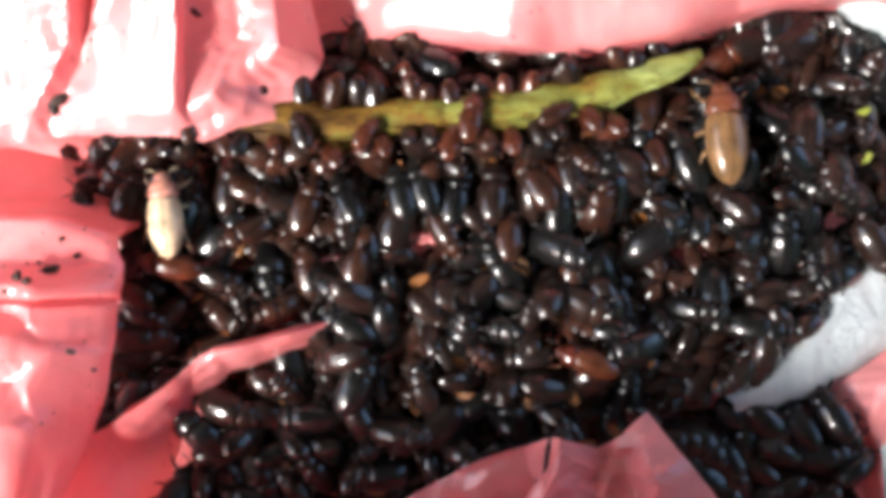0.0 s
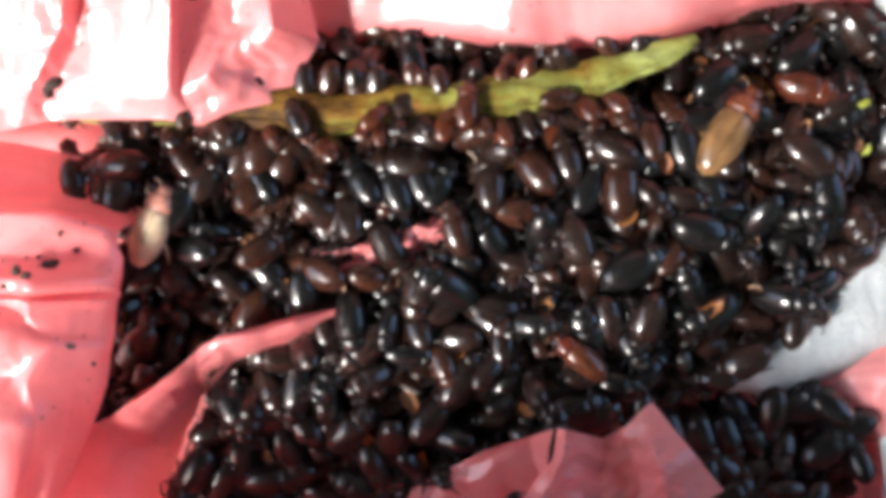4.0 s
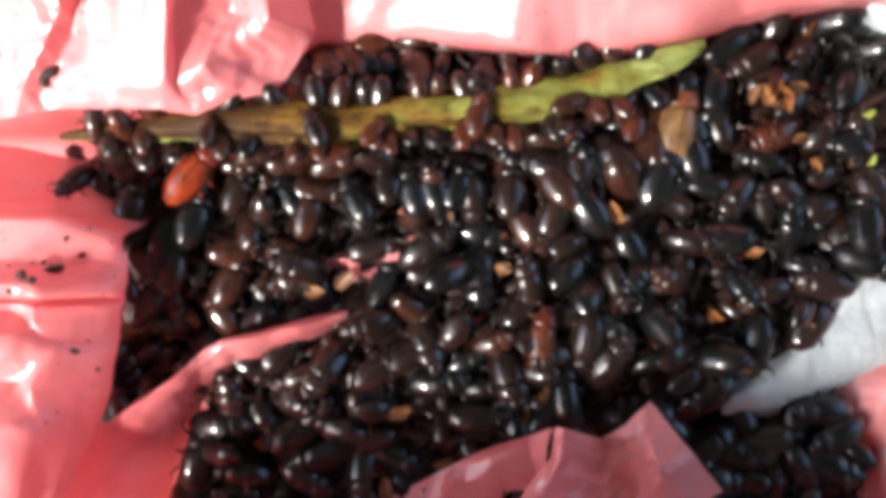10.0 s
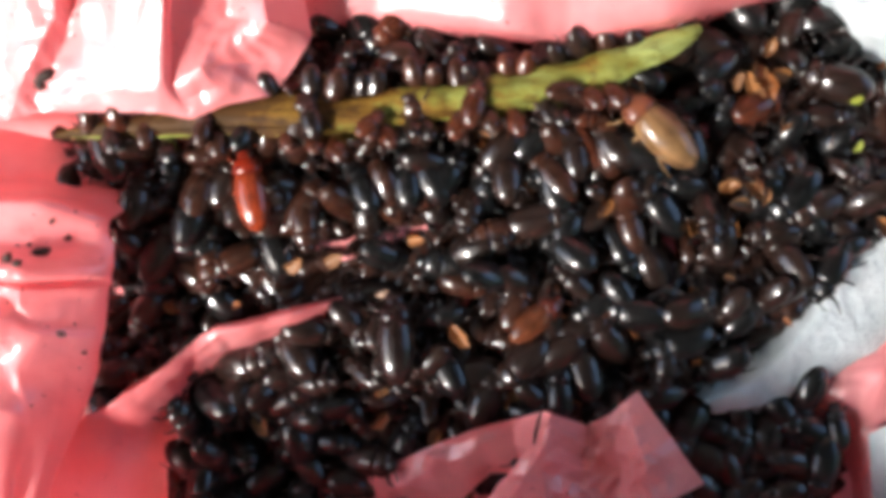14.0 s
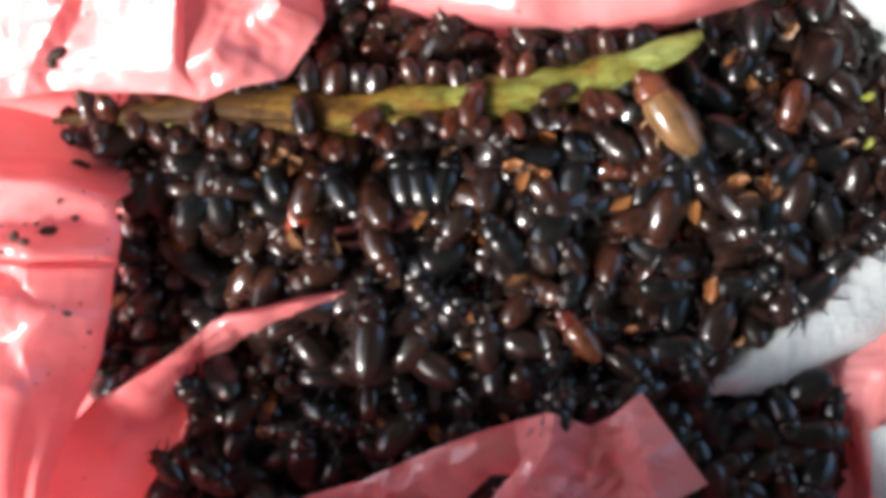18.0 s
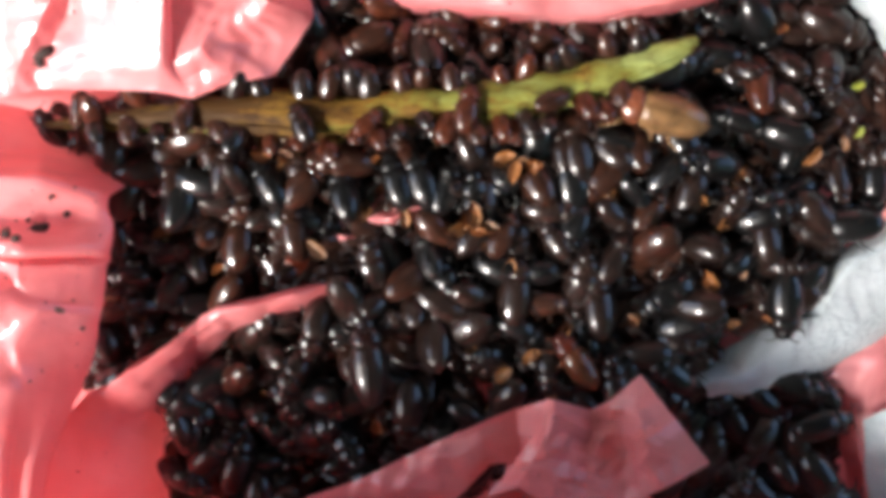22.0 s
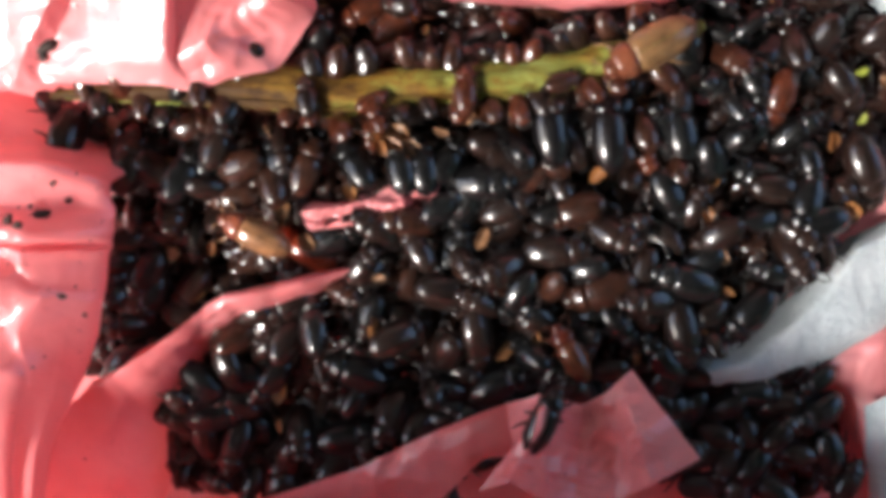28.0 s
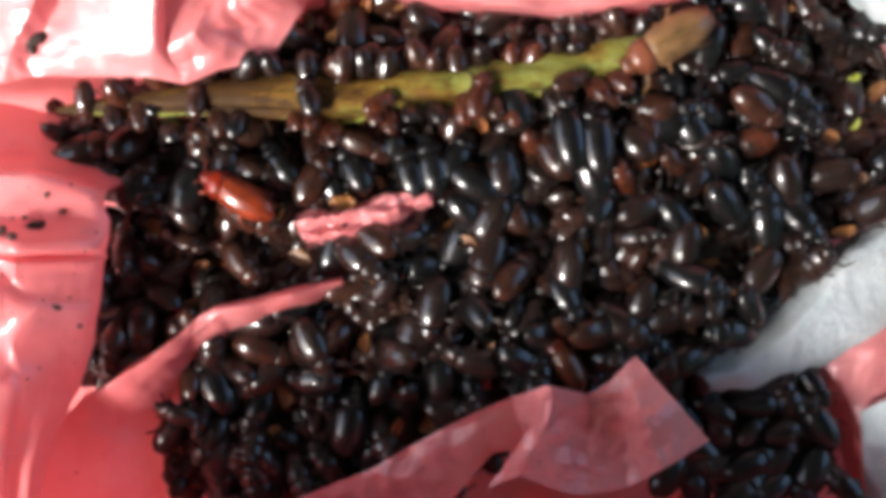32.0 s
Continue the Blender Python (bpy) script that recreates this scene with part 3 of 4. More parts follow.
def beetle_meshes():
    """The parts of a beetle ten millimetres long, head towards +y."""
    made = {}

    def put(name, v, f):
        bm = bmesh.new()
        vs = [bm.verts.new(q * MM) for q in v]
        for q in f:
            bm.faces.new([vs[k] for k in q])
        bmesh.ops.remove_doubles(bm, verts=bm.verts, dist=2e-5)
        bmesh.ops.recalc_face_normals(bm, faces=bm.faces)
        me = bpy.data.meshes.new(name)
        bm.to_mesh(me)
        bm.free()
        me.materials.append(SHELL)
        me.polygons.foreach_set("use_smooth", [True] * len(me.polygons))
        made[name] = me

    wing_w = lambda s: 2.6 * (max(1 - max(0, (s - 0.35) / 0.65) ** 2.1, 0) ** 0.5) * (0.86 + 0.14 * min(1, s / 0.25)) * (1 if s > 0.03 else 0.9)
    wing_h = lambda s: 2.2 * (max(1 - max(0, (s - 0.4) / 0.6) ** 2.0, 0) ** 0.5) * (0.84 + 0.16 * min(1, s / 0.2))
    for name, a0, a1 in (("elytron_r", -14, 89), ("elytron_l", 91, 194)):
        v, f = dome(14, 6, 1.9, -5.4, wing_w, wing_h, a0, a1)
        # the front rim turns down
        for j in range(7):
            v.append(Vector((v[j].x * 0.9, 2.0, v[j].z - 0.5)))
        b = len(v) - 7
        f += [(j + 1, j, b + j, b + j + 1) for j in range(6)]
        put(name, v, f)
    body_w = lambda s: 2.45 * max(1 - (2 * s - 1) ** 4, 0) ** 0.5
    v, f = dome(8, 8, 2.2, -4.8, body_w, lambda s: 1.15 * max(1 - (2 * s - 1) ** 4, 0) ** 0.5, 178, 362, -0.15)
    put("abdomen", v, f)
    v, f = dome(7, 12, 4.15, 1.85, lambda s: 2.35 * (0.62 + 0.38 * min(1, s * 1.7) ** 0.7) * (1 if 0 < s < 1 else 0.8), lambda s: 1.75 * (0.6 + 0.4 * min(1, s * 1.5)) * (1 if 0 < s < 1 else 0.72), 0, 360)
    f += [tuple(range(12)), tuple(reversed([7 * 13 + k for k in range(12)]))]
    put("pronotum", v, f)
    v, f = dome(6, 10, 5.25, 3.9, lambda s: 1.3 * max(1 - (1 - s) ** 3, 0) ** 0.5 + 0.02, lambda s: 0.95 * max(1 - (1 - s) ** 2.5, 0) ** 0.5 + 0.02, 0, 360, -0.1)
    put("head", v, f)
    v, f = [], []
    tube(v, f, [Vector(p) for p in ((0.95, 4.9, -0.2), (1.4, 5.3, -0.3), (1.9, 5.5, -0.5), (2.5, 5.4, -0.8))], (0.1, 0.11, 0.13, 0.06), 5)
    put("antenna", v, f)
    for name, y, dy in (("leg_front", 3.0, 1.2), ("leg_middle", 0.6, -0.3), ("leg_hind", -1.0, -1.8)):
        v, f = [], []
        tube(v, f, [Vector(p) for p in ((1.2, y, -0.9), (2.5, y + dy * 0.5, -0.75), (2.9, y + dy * 0.7, -0.85))], (0.26, 0.3, 0.2), 5)
        tube(v, f, [Vector(p) for p in ((2.9, y + dy * 0.7, -0.85), (3.2, y + dy * 1.1, -1.5), (3.4, y + dy * 1.4, -2.0), (3.6, y + dy * 1.7, -2.1))], (0.2, 0.17, 0.11, 0.05), 5)
        put(name, v, f)
    return made


PARTS = beetle_meshes()
FLIP = Matrix.Diagonal((-1, 1, 1, 1))
COATS = (
    ((0.006, 0.006, 0.0062), 24, "glossy black beetle crawling in the heap"),
    ((0.016, 0.0088, 0.0068), 36, "glossy black-brown beetle crawling in the heap"),
    ((0.036, 0.0135, 0.0078), 32, "shiny dark brown beetle crawling in the heap"),
    ((0.066, 0.0175, 0.008), 12, "shiny chestnut-brown beetle crawling in the heap"),
    ((0.14, 0.038, 0.011), 0.3, "young orange-brown beetle crawling in the heap"),
)


def beetle(colour, label, size):
    root = tagged(new("beetle"), label, "beetle", "beetles in the bag")
    root.empty_display_size = 0.003
    root.scale = (size,) * 3

    def put(name, key, flip=False):
        ob = child(name, PARTS[key], root)
        ob.color = (*colour, 1)
        if flip:
            ob.scale = (-1, 1, 1)
        return ob

    put("elytron", "elytron_l")
    put("elytron", "elytron_r")
    put("abdomen", "abdomen")
    put("pronotum", "pronotum")
    skull = put("head", "head")
    for flip in (False, True):
        put("antenna", "antenna", flip).parent = skull
        for key in ("leg_front", "leg_middle", "leg_hind"):
            put("leg", key, flip)
    return root


def flake_mesh(k):
    """A curled scrap of shed skin."""
    n, m = 6, 4
    verts = []
    for i in range(n + 1):
        for j in range(m + 1):
            u, v = i / n - 0.5, j / m - 0.5
            w = (1 - (2 * u) ** 2) ** 0.5 if abs(u) < 0.5 else 0.1
            x, y = u * 4.2, v * 2.2 * w
            z = 1.1 * (v * 2) ** 2 * w + 0.5 * noise.noise(Vector((x * 0.6 + k * 9, y * 0.8, k)))
            verts.append(Vector((x, y + 0.3 * noise.noise(Vector((x, k * 5, 0))), z)) * MM)
    w = m + 1
    faces = [(i * w + j, (i + 1) * w + j, (i + 1) * w + j + 1, i * w + j + 1) for i in range(n) for j in range(m)]
    top = len(verts)
    verts += [v + Vector((0, 0, -0.25 * MM)) for v in verts]
    faces += [tuple(top + q for q in reversed(f)) for f in faces]
    return mesh_of("husk", verts, faces, HUSK)


FLAKES = [flake_mesh(k) for k in range(5)]

# outline of the heap and of the deeper corner beside it
HEAP_EDGE = ((-70.4, 17.9), (-45.4, 25.1), (-30.4, 31.1), (-22.4, 39.1), (-8.4, 40.6), (11.6, 36.6), (31.6, 38.6), (46.6, 43.1), (60.6, 43.1), (68.6, 42.4), (79.1, 37.6), (85.8, 22.1), (81.1, 7.1), (70.6, -1.9), (61.6, -12.9), (49.1, -21.7), (38.6, -27.1), (21.6, -35.9), (12.6, -39.9), (5.6, -47.9), (-1.4, -53.9), (-52.4, -51.9), (-47.2, -35.9), (-43.4, -25.9), (-48.4, -19.9), (-56.9, -26.9), (-65.9, -34.4), (-61.9, -11.9), (-57.4, 1.1), (-65.4, 9.6))
PIT_EDGE = ((39.6, -30.4), (51.6, -28.1), (57.6, -30.4), (66.6, -26.4), (71.6, -28.9), (74.1, -35.9), (76.1, -49.9), (45.6, -49.9))
MIDDLE_LINE = ((-23.9, -0.7), (-15.9, -0.4), (-8.4, 1.6), (0.6, 4.6))
FOLD_LINE = ((-53.4, -35.9), (-44.4, -23.9), (-34.4, -14.9), (-22.4, -9.7), (-13.4, -7.1))


def inside(p, poly):
    x, y = p
    hit = False
    for (x0, y0), (x1, y1) in zip(poly, poly[1:] + poly[:1]):
        if (y0 > y) != (y1 > y) and x < (x1 - x0) * (y - y0) / (y1 - y0) + x0:
            hit = not hit
    return hit


def to_line(p, line):
    """Nearest point on a line of points: distance, place, and how far along (0 to 1)."""
    x, y = float(p[0]), float(p[1])
    best, place, along = 1e18, (0, 0), 0
    for k in range(len(line) - 1):
        ax, ay = line[k][0], line[k][1]
        dx, dy = line[k + 1][0] - ax, line[k + 1][1] - ay
        f = min(1, max(0, ((x - ax) * dx + (y - ay) * dy) / (dx * dx + dy * dy)))
        qx, qy = ax + dx * f, ay + dy * f
        r = (x - qx) ** 2 + (y - qy) ** 2
        if r < best:
            best, place, along = r, (qx, qy), (k + f) / (len(line) - 1)
    return best ** 0.5, np.array(place), along


STEP, COUNT = 1.0, 33


def crawl(edge, number, gap, seed, speed):
    """Lets a number of animals push about inside an outline. Rows of x, y, heading per second for each."""
    rng = np.random.default_rng(seed)
    edge = tuple(edge)
    ex = np.array(edge)
    lo, hi = ex.min(0), ex.max(0)
    mid = ex.mean(0)
    pts = []
    tries = 0
    while len(pts) < number and tries < 60000:
        tries += 1
        p = lo + rng.random(2) * (hi - lo)
        g = gap * (1 if tries < 20000 else 0.82)
        if inside(p, edge) and all((p[0] - q[0]) ** 2 + (p[1] - q[1]) ** 2 > g * g for q in pts):
            pts.append(p)
    pos = np.array(pts)
    n = len(pos)
    head = rng.random(n) * 2 * math.pi
    pace = speed * rng.lognormal(0, 0.7, n)
    sub, out = 4, [[] for _ in range(n)]
    turn = rng.normal(0, 0.12, n)
    on_stem = rng.random(n) < 0.08
    for t in range(-8, COUNT):
        for k in range(n if t >= 0 else 0):
            out[k].append((pos[k, 0], pos[k, 1], head[k]))
        for _ in range(sub):
            d = pos[:, None] - pos[None]
            r = np.hypot(d[..., 0], d[..., 1]) + np.eye(n) * 99
            push = (d / r[..., None] * np.clip(gap - r, 0, None)[..., None]).sum(1)
            turn = turn * 0.8 + rng.normal(0, 0.1, n)
            head += np.clip(turn, -0.28, 0.28)
            if t % 5 == 0:
                pace = 0.6 * pace + 0.4 * speed * rng.lognormal(0, 0.8, n)
            step = np.stack([np.cos(head), np.sin(head)], 1) * pace[:, None] * STEP / sub + np.clip(push * 0.22, -0.5, 0.5)
            for k in range(n):
                p = pos[k] + step[k]
                here = stem_frame(p[0], p[1], max(t, 0))
                r, q, f = to_line(here, STEM_LINE)
                w = np.interp(f * 11, range(12), STEM_HALF) + 1.5
                if r < w and not on_stem[k]:
                    p = p + (here - q) / max(r, 0.1) * min(0.5, w - r)
                r, q, f = to_line(p, FOLD_LINE)
                w = 6.0 - 4.0 * f
                if r < w:
                    p = p + (p - q) / max(r, 0.1) * min(0.5, w - r)
                # towards the end the animals leave the small fold bare
                r, q, f = to_line(p, MIDDLE_LINE)
                w = 3.6 if t > 23 else 0.3
                if r < w:
                    p = p + (p - q) / max(r, 0.1) * min(0.4, w - r)
                if inside(p, edge):
                    pos[k] = p
                else:
                    want = math.atan2(mid[1] - pos[k, 1], mid[0] - pos[k, 0])
                    dh = (want - head[k] + math.pi) % (2 * math.pi) - math.pi
                    head[k] += max(-0.3, min(0.3, dh))
                    pos[k] += (mid - pos[k]) / np.linalg.norm(mid - pos[k]) * 0.12
    return out


def ride(rows, height, seed, lean=20):
    """Poses from rows of x, y, heading on the heap, with a slowly changing tilt."""
    made = []
    for k, (x, y, a) in enumerate(rows):
        u = Vector((seed * 3.7, k * 0.16, 2.5))
        tilt, roll = noise.noise(u) * lean * 2, noise.noise(u + Vector((50, 0, 9))) * lean * 2.4
        z = height(x, y, k) + 2.0 * noise.noise(u + Vector((9, 0, 70)))
        q = Matrix.Rotation(a - math.pi / 2, 4, "Z") @ Matrix.Rotation(radians(tilt), 4, "X") @ Matrix.Rotation(radians(roll), 4, "Y")
        made.append((k * STEP, Matrix.Translation((x * MM, y * MM, z * MM)) @ q))
    return made


MOVES = []


def populate(edge, number, gap, seed, speed, height, lean=20):
    rng = random.Random(seed)
    total = sum(c[1] for c in COATS)
    for k, rows in enumerate(crawl(edge, number, gap, seed, speed)):
        pick, coat = rng.uniform(0, total), None
        # the younger, redder animals keep to the stem
        if to_line(rows[0], STEM_LINE)[0] < 10:
            pick = min(total * 0.985, pick * 0.6 + total * 0.42)
        # darker coats at the front, in place of its shade, and on the right
        elif rows[0][0] > 28 or rows[0][1] < -18:
            pick *= 0.46
        else:
            pick *= 0.9
        for coat in COATS:
            pick -= coat[1]
            if pick < 0:
                break
        shade = rng.uniform(0.8, 1.25)
        ob = beetle([c * shade for c in coat[0]], coat[2], rng.uniform(0.78, 1.32))
        MOVES.append((ob, ride(rows, height, seed * 1000 + k, lean)))


def stem_place(x, y, t):
    """Where a place on the stem lies in plan after it has slid."""
    dx, dy, a = STEM_AT[t]
    x, y, a = x + 14.1, y - 23.2, radians(a)
    return -14.1 + dx + x * math.cos(a) - y * math.sin(a), 23.2 + dy + x * math.sin(a) + y * math.cos(a)


def feeders(number, side, reach, seed, coats, sizes, steep, stand=(-0.7, 2.0), seat=5.0):
    """Animals side by side along one edge of the stem, heads to it, rumps raised, gnawing and shifting a little."""
    rng = random.Random(seed)
    line, half = spline(STEM_LINE, 100), spline([(h,) for h in STEM_HALF], 100)
    for k in range(number):
        u = reach[0] + (reach[1] - reach[0]) * (k + rng.uniform(0.2, 0.8)) / number
        coat = rng.choice(coats)
        shade, size = rng.uniform(0.8, 1.3), rng.uniform(*sizes)
        ob = beetle([c * shade for c in coat[0]], "glossy dark beetle gnawing at the edge of the green stem", size)
        away, turn, pitch, phase = rng.uniform(*stand), rng.uniform(-32, 32) * (1 if seat < 7 else 2.7), rng.uniform(*steep), rng.uniform(0, 50)
        rows = []
        for t in range(COUNT):
            i = int(min(99, max(1, u + 2.2 * noise.noise(Vector((phase, t * 0.13, 1))))))
            c, d = Vector(line[i]), Vector(line[i + 1]) - Vector(line[i - 1])
            out = Vector((-d.y, d.x, 0)).normalized() * side
            gap = half[i][0] + (away + 2.4 * noise.noise(Vector((phase, t * 0.11, 7)))) * size
            x, y = stem_place(*(c + out * gap).xy, t)
            heading = math.degrees(math.atan2(-out.y, -out.x)) + turn + 24 * noise.noise(Vector((phase, t * 0.2, 3)))
            z = max(surface(x, y), seat) + 1.6 + 0.8 * noise.noise(Vector((phase, t * 0.17, 5)))
            q = Matrix.Rotation(radians(heading - 90), 4, "Z") @ Matrix.Rotation(radians(-pitch), 4, "X") @ Matrix.Rotation(radians(14 * noise.noise(Vector((phase, t * 0.2, 9)))), 4, "Y")
            rows.append((t * STEP, Matrix.Translation((x * MM, y * MM, z * MM)) @ q))
        MOVES.append((ob, rows))


feeders(19, -1, (7, 82), 61, COATS[:4], (0.62, 0.86), (18, 55))
feeders(15, -1, (8, 92), 64, COATS[:3], (0.95, 1.22), (0, 22), (7.5, 10.5), -9)
feeders(5, -1, (14, 76), 65, COATS[1:4], (0.55, 0.85), (0, 14), (-4.5, -1.5), 7.2)
feeders(8, 1, (4, 38), 63, COATS[1:4], (0.6, 0.85), (5, 40))
feeders(13, 1, (38, 92), 62, COATS[1:4], (0.55, 0.8), (10, 45), (-0.6, 2.2), 4.2)
populate(HEAP_EDGE, 197, 6.0, 11, 1.6, lambda x, y, t: perch(x, y, t) + 0.6, 40)
populate(HEAP_EDGE, 96, 7.6, 12, 1.0, lambda x, y, t: surface(x, y) - 2.3, 40)
populate(PIT_EDGE, 26, 6.0, 13, 0.6, lambda x, y, t: -7 + 0.05 * (x - 40))


def husks():
    rng = random.Random(5)
    for k, rows in enumerate(crawl(HEAP_EDGE, 80, 6, 21, 0.35)):
        ob = tagged(new("husk", FLAKES[k % 5]), "curled orange-brown scrap of shed insect skin", "insect husk", "husks among the beetles")
        s = rng.uniform(0.5, 1.2)
        ob.scale = (s, s, s)
        MOVES.append((ob, ride(rows, lambda x, y, t: surface(x, y) + 0.6, 4000 + k, 40)))


husks()


def clump(places):
    """Husks that the animals turn up for a while and bury again: x, y, height, from and to in seconds."""
    rng = random.Random(31)
    for x, y, z, t0, t1 in places:
        for k in range(6):
            ob = tagged(new("husk", FLAKES[k % 5]), "curled orange-brown scrap of shed insect skin", "insect husk", "husks among the beetles")
            s = rng.uniform(0.7, 1.3)
            ob.scale = (s, s, s)
            turn = Euler((rng.uniform(-0.7, 0.7), rng.uniform(-0.7, 0.7), rng.uniform(0, 6.2))).to_matrix().to_4x4()
            px, py = x + rng.uniform(-4, 4), y + rng.uniform(-2, 2)
            rows = [(t, Matrix.Translation((px * MM, py * MM, (z + d) * MM)) @ turn) for t, d in ((0, -7), (t0 - 1.5, -7), (t0, 0), (t1, 0.3), (t1 + 1.5, -7), (33, -7))]
            MOVES.append((ob, rows))


clump(((-43.9, 17.2, 4, 5, 8), (55, 29, 6, 7.5, 13.5), (53, 9, 5, 13.5, 18), (13.3, 11.2, 5, 17.5, 25), (-29, 12, 5, 18.5, 22), (5.5, 0.3, 5, 19, 22), (6, 18, 6, 26.5, 31.3), (-7.9, 12.4, 4, 26.5, 31.4)))


STRIDERS = len(MOVES)


def special(colour, label, size, rows):
    """A beetle that stands out, by seconds, place in millimetres, height and heading in degrees."""
    ob = beetle(colour, label, size)
    ob.scale = (size * 0.92, size * 1.12, size * 0.92)
    for o in ob.children_recursive:
        if o.name.startswith(("pronotum", "head")):
            o.color = (colour[0] * 0.7, colour[1] * 0.4, colour[2] * 0.45, 1)
    made = []
    for t, x, y, z, a in rows:
        made.append((t, Matrix.Translation((x * MM, y * MM, z * MM)) @ Matrix.Rotation(radians(a - 90), 4, "Z") @ Matrix.Rotation(radians(6 * math.sin(t * 0.7)), 4, "X")))
    MOVES.append((ob, made))


special((0.2, 0.115, 0.05), "tan freshly hatched beetle beside the green stem", 1.5, (
    (0, 47.5, 21.7, 6.5, 95), (1, 43.5, 21.2, 6.5, 80), (2, 43.2, 18.1, 6.5, 50), (3, 46.2, 18.6, 6, 55), (6, 50.6, 25.9, 0, 60), (7, 33.9, 20.8, 4, 90),
    (9, 39.2, 22.5, -2, 110), (10.5, 39.6, 23.9, 5, 70), (11.5, 36.3, 20.4, 6.5, 95), (12, 36.3, 22.4, 6.5, 110), (13, 37.8, 20.1, 7, 130), (14.5, 36.8, 20.4, 7, 135),
    (17, 36.9, 21.9, 7, 125), (19, 36.8, 21.6, 7, 132), (21, 37.3, 20, 7, 155), (23, 36.9, 21, 7, 175), (25, 35.9, 27.3, 7.5, 190), (28, 34.5, 28.3, 9, 210),
    (32, 38.4, 30.5, 9, 212)))
special((0.74, 0.6, 0.4), "pale cream freshly hatched beetle in the heap", 1.28, (
    (0, -48.5, 8.3, 5.5, 95), (0.5, -51, 9.5, 5.5, 110), (1, -49.8, 10.9, 5.5, 115), (1.5, -50.5, 7.8, 5.5, 95), (2, -54.4, 12.8, 5.5, 85), (2.5, -54.1, 13.3, 5.5, 110),
    (3, -53.2, 14.2, 5.5, 110), (3.5, -51, 6.8, 5.5, 80), (5.5, -51.3, 4.3, -6, 60), (32, -46.2, -5.3, -9, 60)))
special((0.26, 0.13, 0.06), "glossy light brown beetle in the heap", 1.15, (
    (0, -24.3, -0.6, -8, 160), (22, -26.7, -5.3, -8, 160), (26, -32.5, -1.2, -3, 150), (27.5, -33.2, 0.8, 4, 150), (28, -32.1, -4, 4, 155), (28.4, -34.2, -6.2, -3, 160),
    (30, -36.2, -9.6, -9, 160), (32, -35.7, -9.4, -9, 160)))
special((0.24, 0.035, 0.01), "orange-red young beetle in the heap", 1.25, (
    (0, -38.8, -0.6, -7, 20), (8, -51.4, 11, -4, 40), (9, -45.8, 16.4, 4, 20), (10.5, -43.5, 14.5, 4.5, 60), (11, -38.4, 9.5, 4.5, 60), (11.5, -34.1, 10.5, 4.5, 80),
    (14, -32.5, 9.7, 4.5, 100), (16.5, -37.9, -2.5, 0, 160), (17, -26.2, 7.3, 4, 110), (19, -27.3, -0.5, -6, 120), (27, -22.7, -9.2, -6, 150), (29.3, -27.1, -3, 3, 150),
    (30.2, -27.9, -3.3, 4, 130), (31.1, -26.3, 0.1, 4.5, 130), (32, -34, 4.4, 5, 150)))
special((0.006, 0.005, 0.0055), "long glossy black beetle resting against the stem", 1.3, (
    (0, 37.5, 14.8, -8, 80), (22, 38.9, 11.4, -8, 80), (24, 35.8, 15.3, 3, 78), (25, 35.9, 18.4, 6, 75), (27, 21.9, 16.4, 6, 92), (28, 18.3, 15.6, 6, 100), (30, 21.5, 16.3, 6, 98), (32, 22.4, 16.2, 6, 100)))
special((0.007, 0.0055, 0.006), "long glossy black beetle resting against the stem", 1.28, (
    (0, 32.2, 13.7, -8, 90), (25, 32, 9.9, -6, 90), (27, 28.1, 13.3, 4, 95), (29, 28.9, 15.4, 6, 95), (32, 27.4, 15.1, 6, 96)))
special((0.006, 0.0045, 0.005), "glossy black beetle climbing over the torn pink film", 1.05, (
    (0, 18.6, -33.6, 8, 82), (3, 18.2, -33.9, 8, 85), (6, 18.3, -22.5, 2, 95), (14, 21.1, -25.9, 2, 90), (16.5, 18.9, -30.9, 12, 72), (18, 19.3, -30.6, 10, 70), (21, 31.1, -30.3, 13, 110), (22, 31.2, -27.6, 4, 100), (26, 20.4, -30.2, 4, 80), (27.5, 17.6, -34.1, 13, 66), (29, 17.7, -32.2, 12, 70), (32, 18, -29.1, 3, 80)))
special((0.012, 0.006, 0.005), "large dark brown beetle with a long bright gleam", 1.36, (
    (0, -10.8, -18.5, -8, 90), (12.5, -9.3, -20.2, -8, 90), (14, -7.5, -15.8, 5, 92), (17, -12.7, -17.7, 5, 82), (20, -11.9, -20.1, 5, 95), (21.6, -11.6, -23, 5, 96), (24, -14, -24.5, -2, 95), (27, -14.4, -27.1, -8, 95), (32, -13.5, -26, -8, 95)))
special((0.09, 0.022, 0.009), "red-brown beetle lying across the heap", 1, (
    (0, -48.3, -0.5, 3.5, 170), (1, -45.5, 0.2, 3.5, 140), (3, -45.5, 3.6, 3, 120), (5, -48.3, 2.1, -7, 110), (32, -46, -5.3, -8, 110)))
special((0.1, 0.03, 0.012), "chestnut beetle with a round back in the heap", 1, (
    (0, 24, -17.3, 4.5, 160), (2, 24.5, -17.8, 4.5, 165), (6, 19.4, -17.8, 4.5, 100), (10, 15.6, -13.2, 4, 80), (12, 26.8, -14.1, 4.5, 165), (14, 16.8, -12.4, 4.5, 40), (17, 21.7, -16.3, 4.5, 130), (20, 24.8, -17, 4.5, 130), (23, 23.8, -24.6, 4.5, 125), (28, 23, -23.7, 4.5, 120), (32, 23, -24.2, 2, 120)))


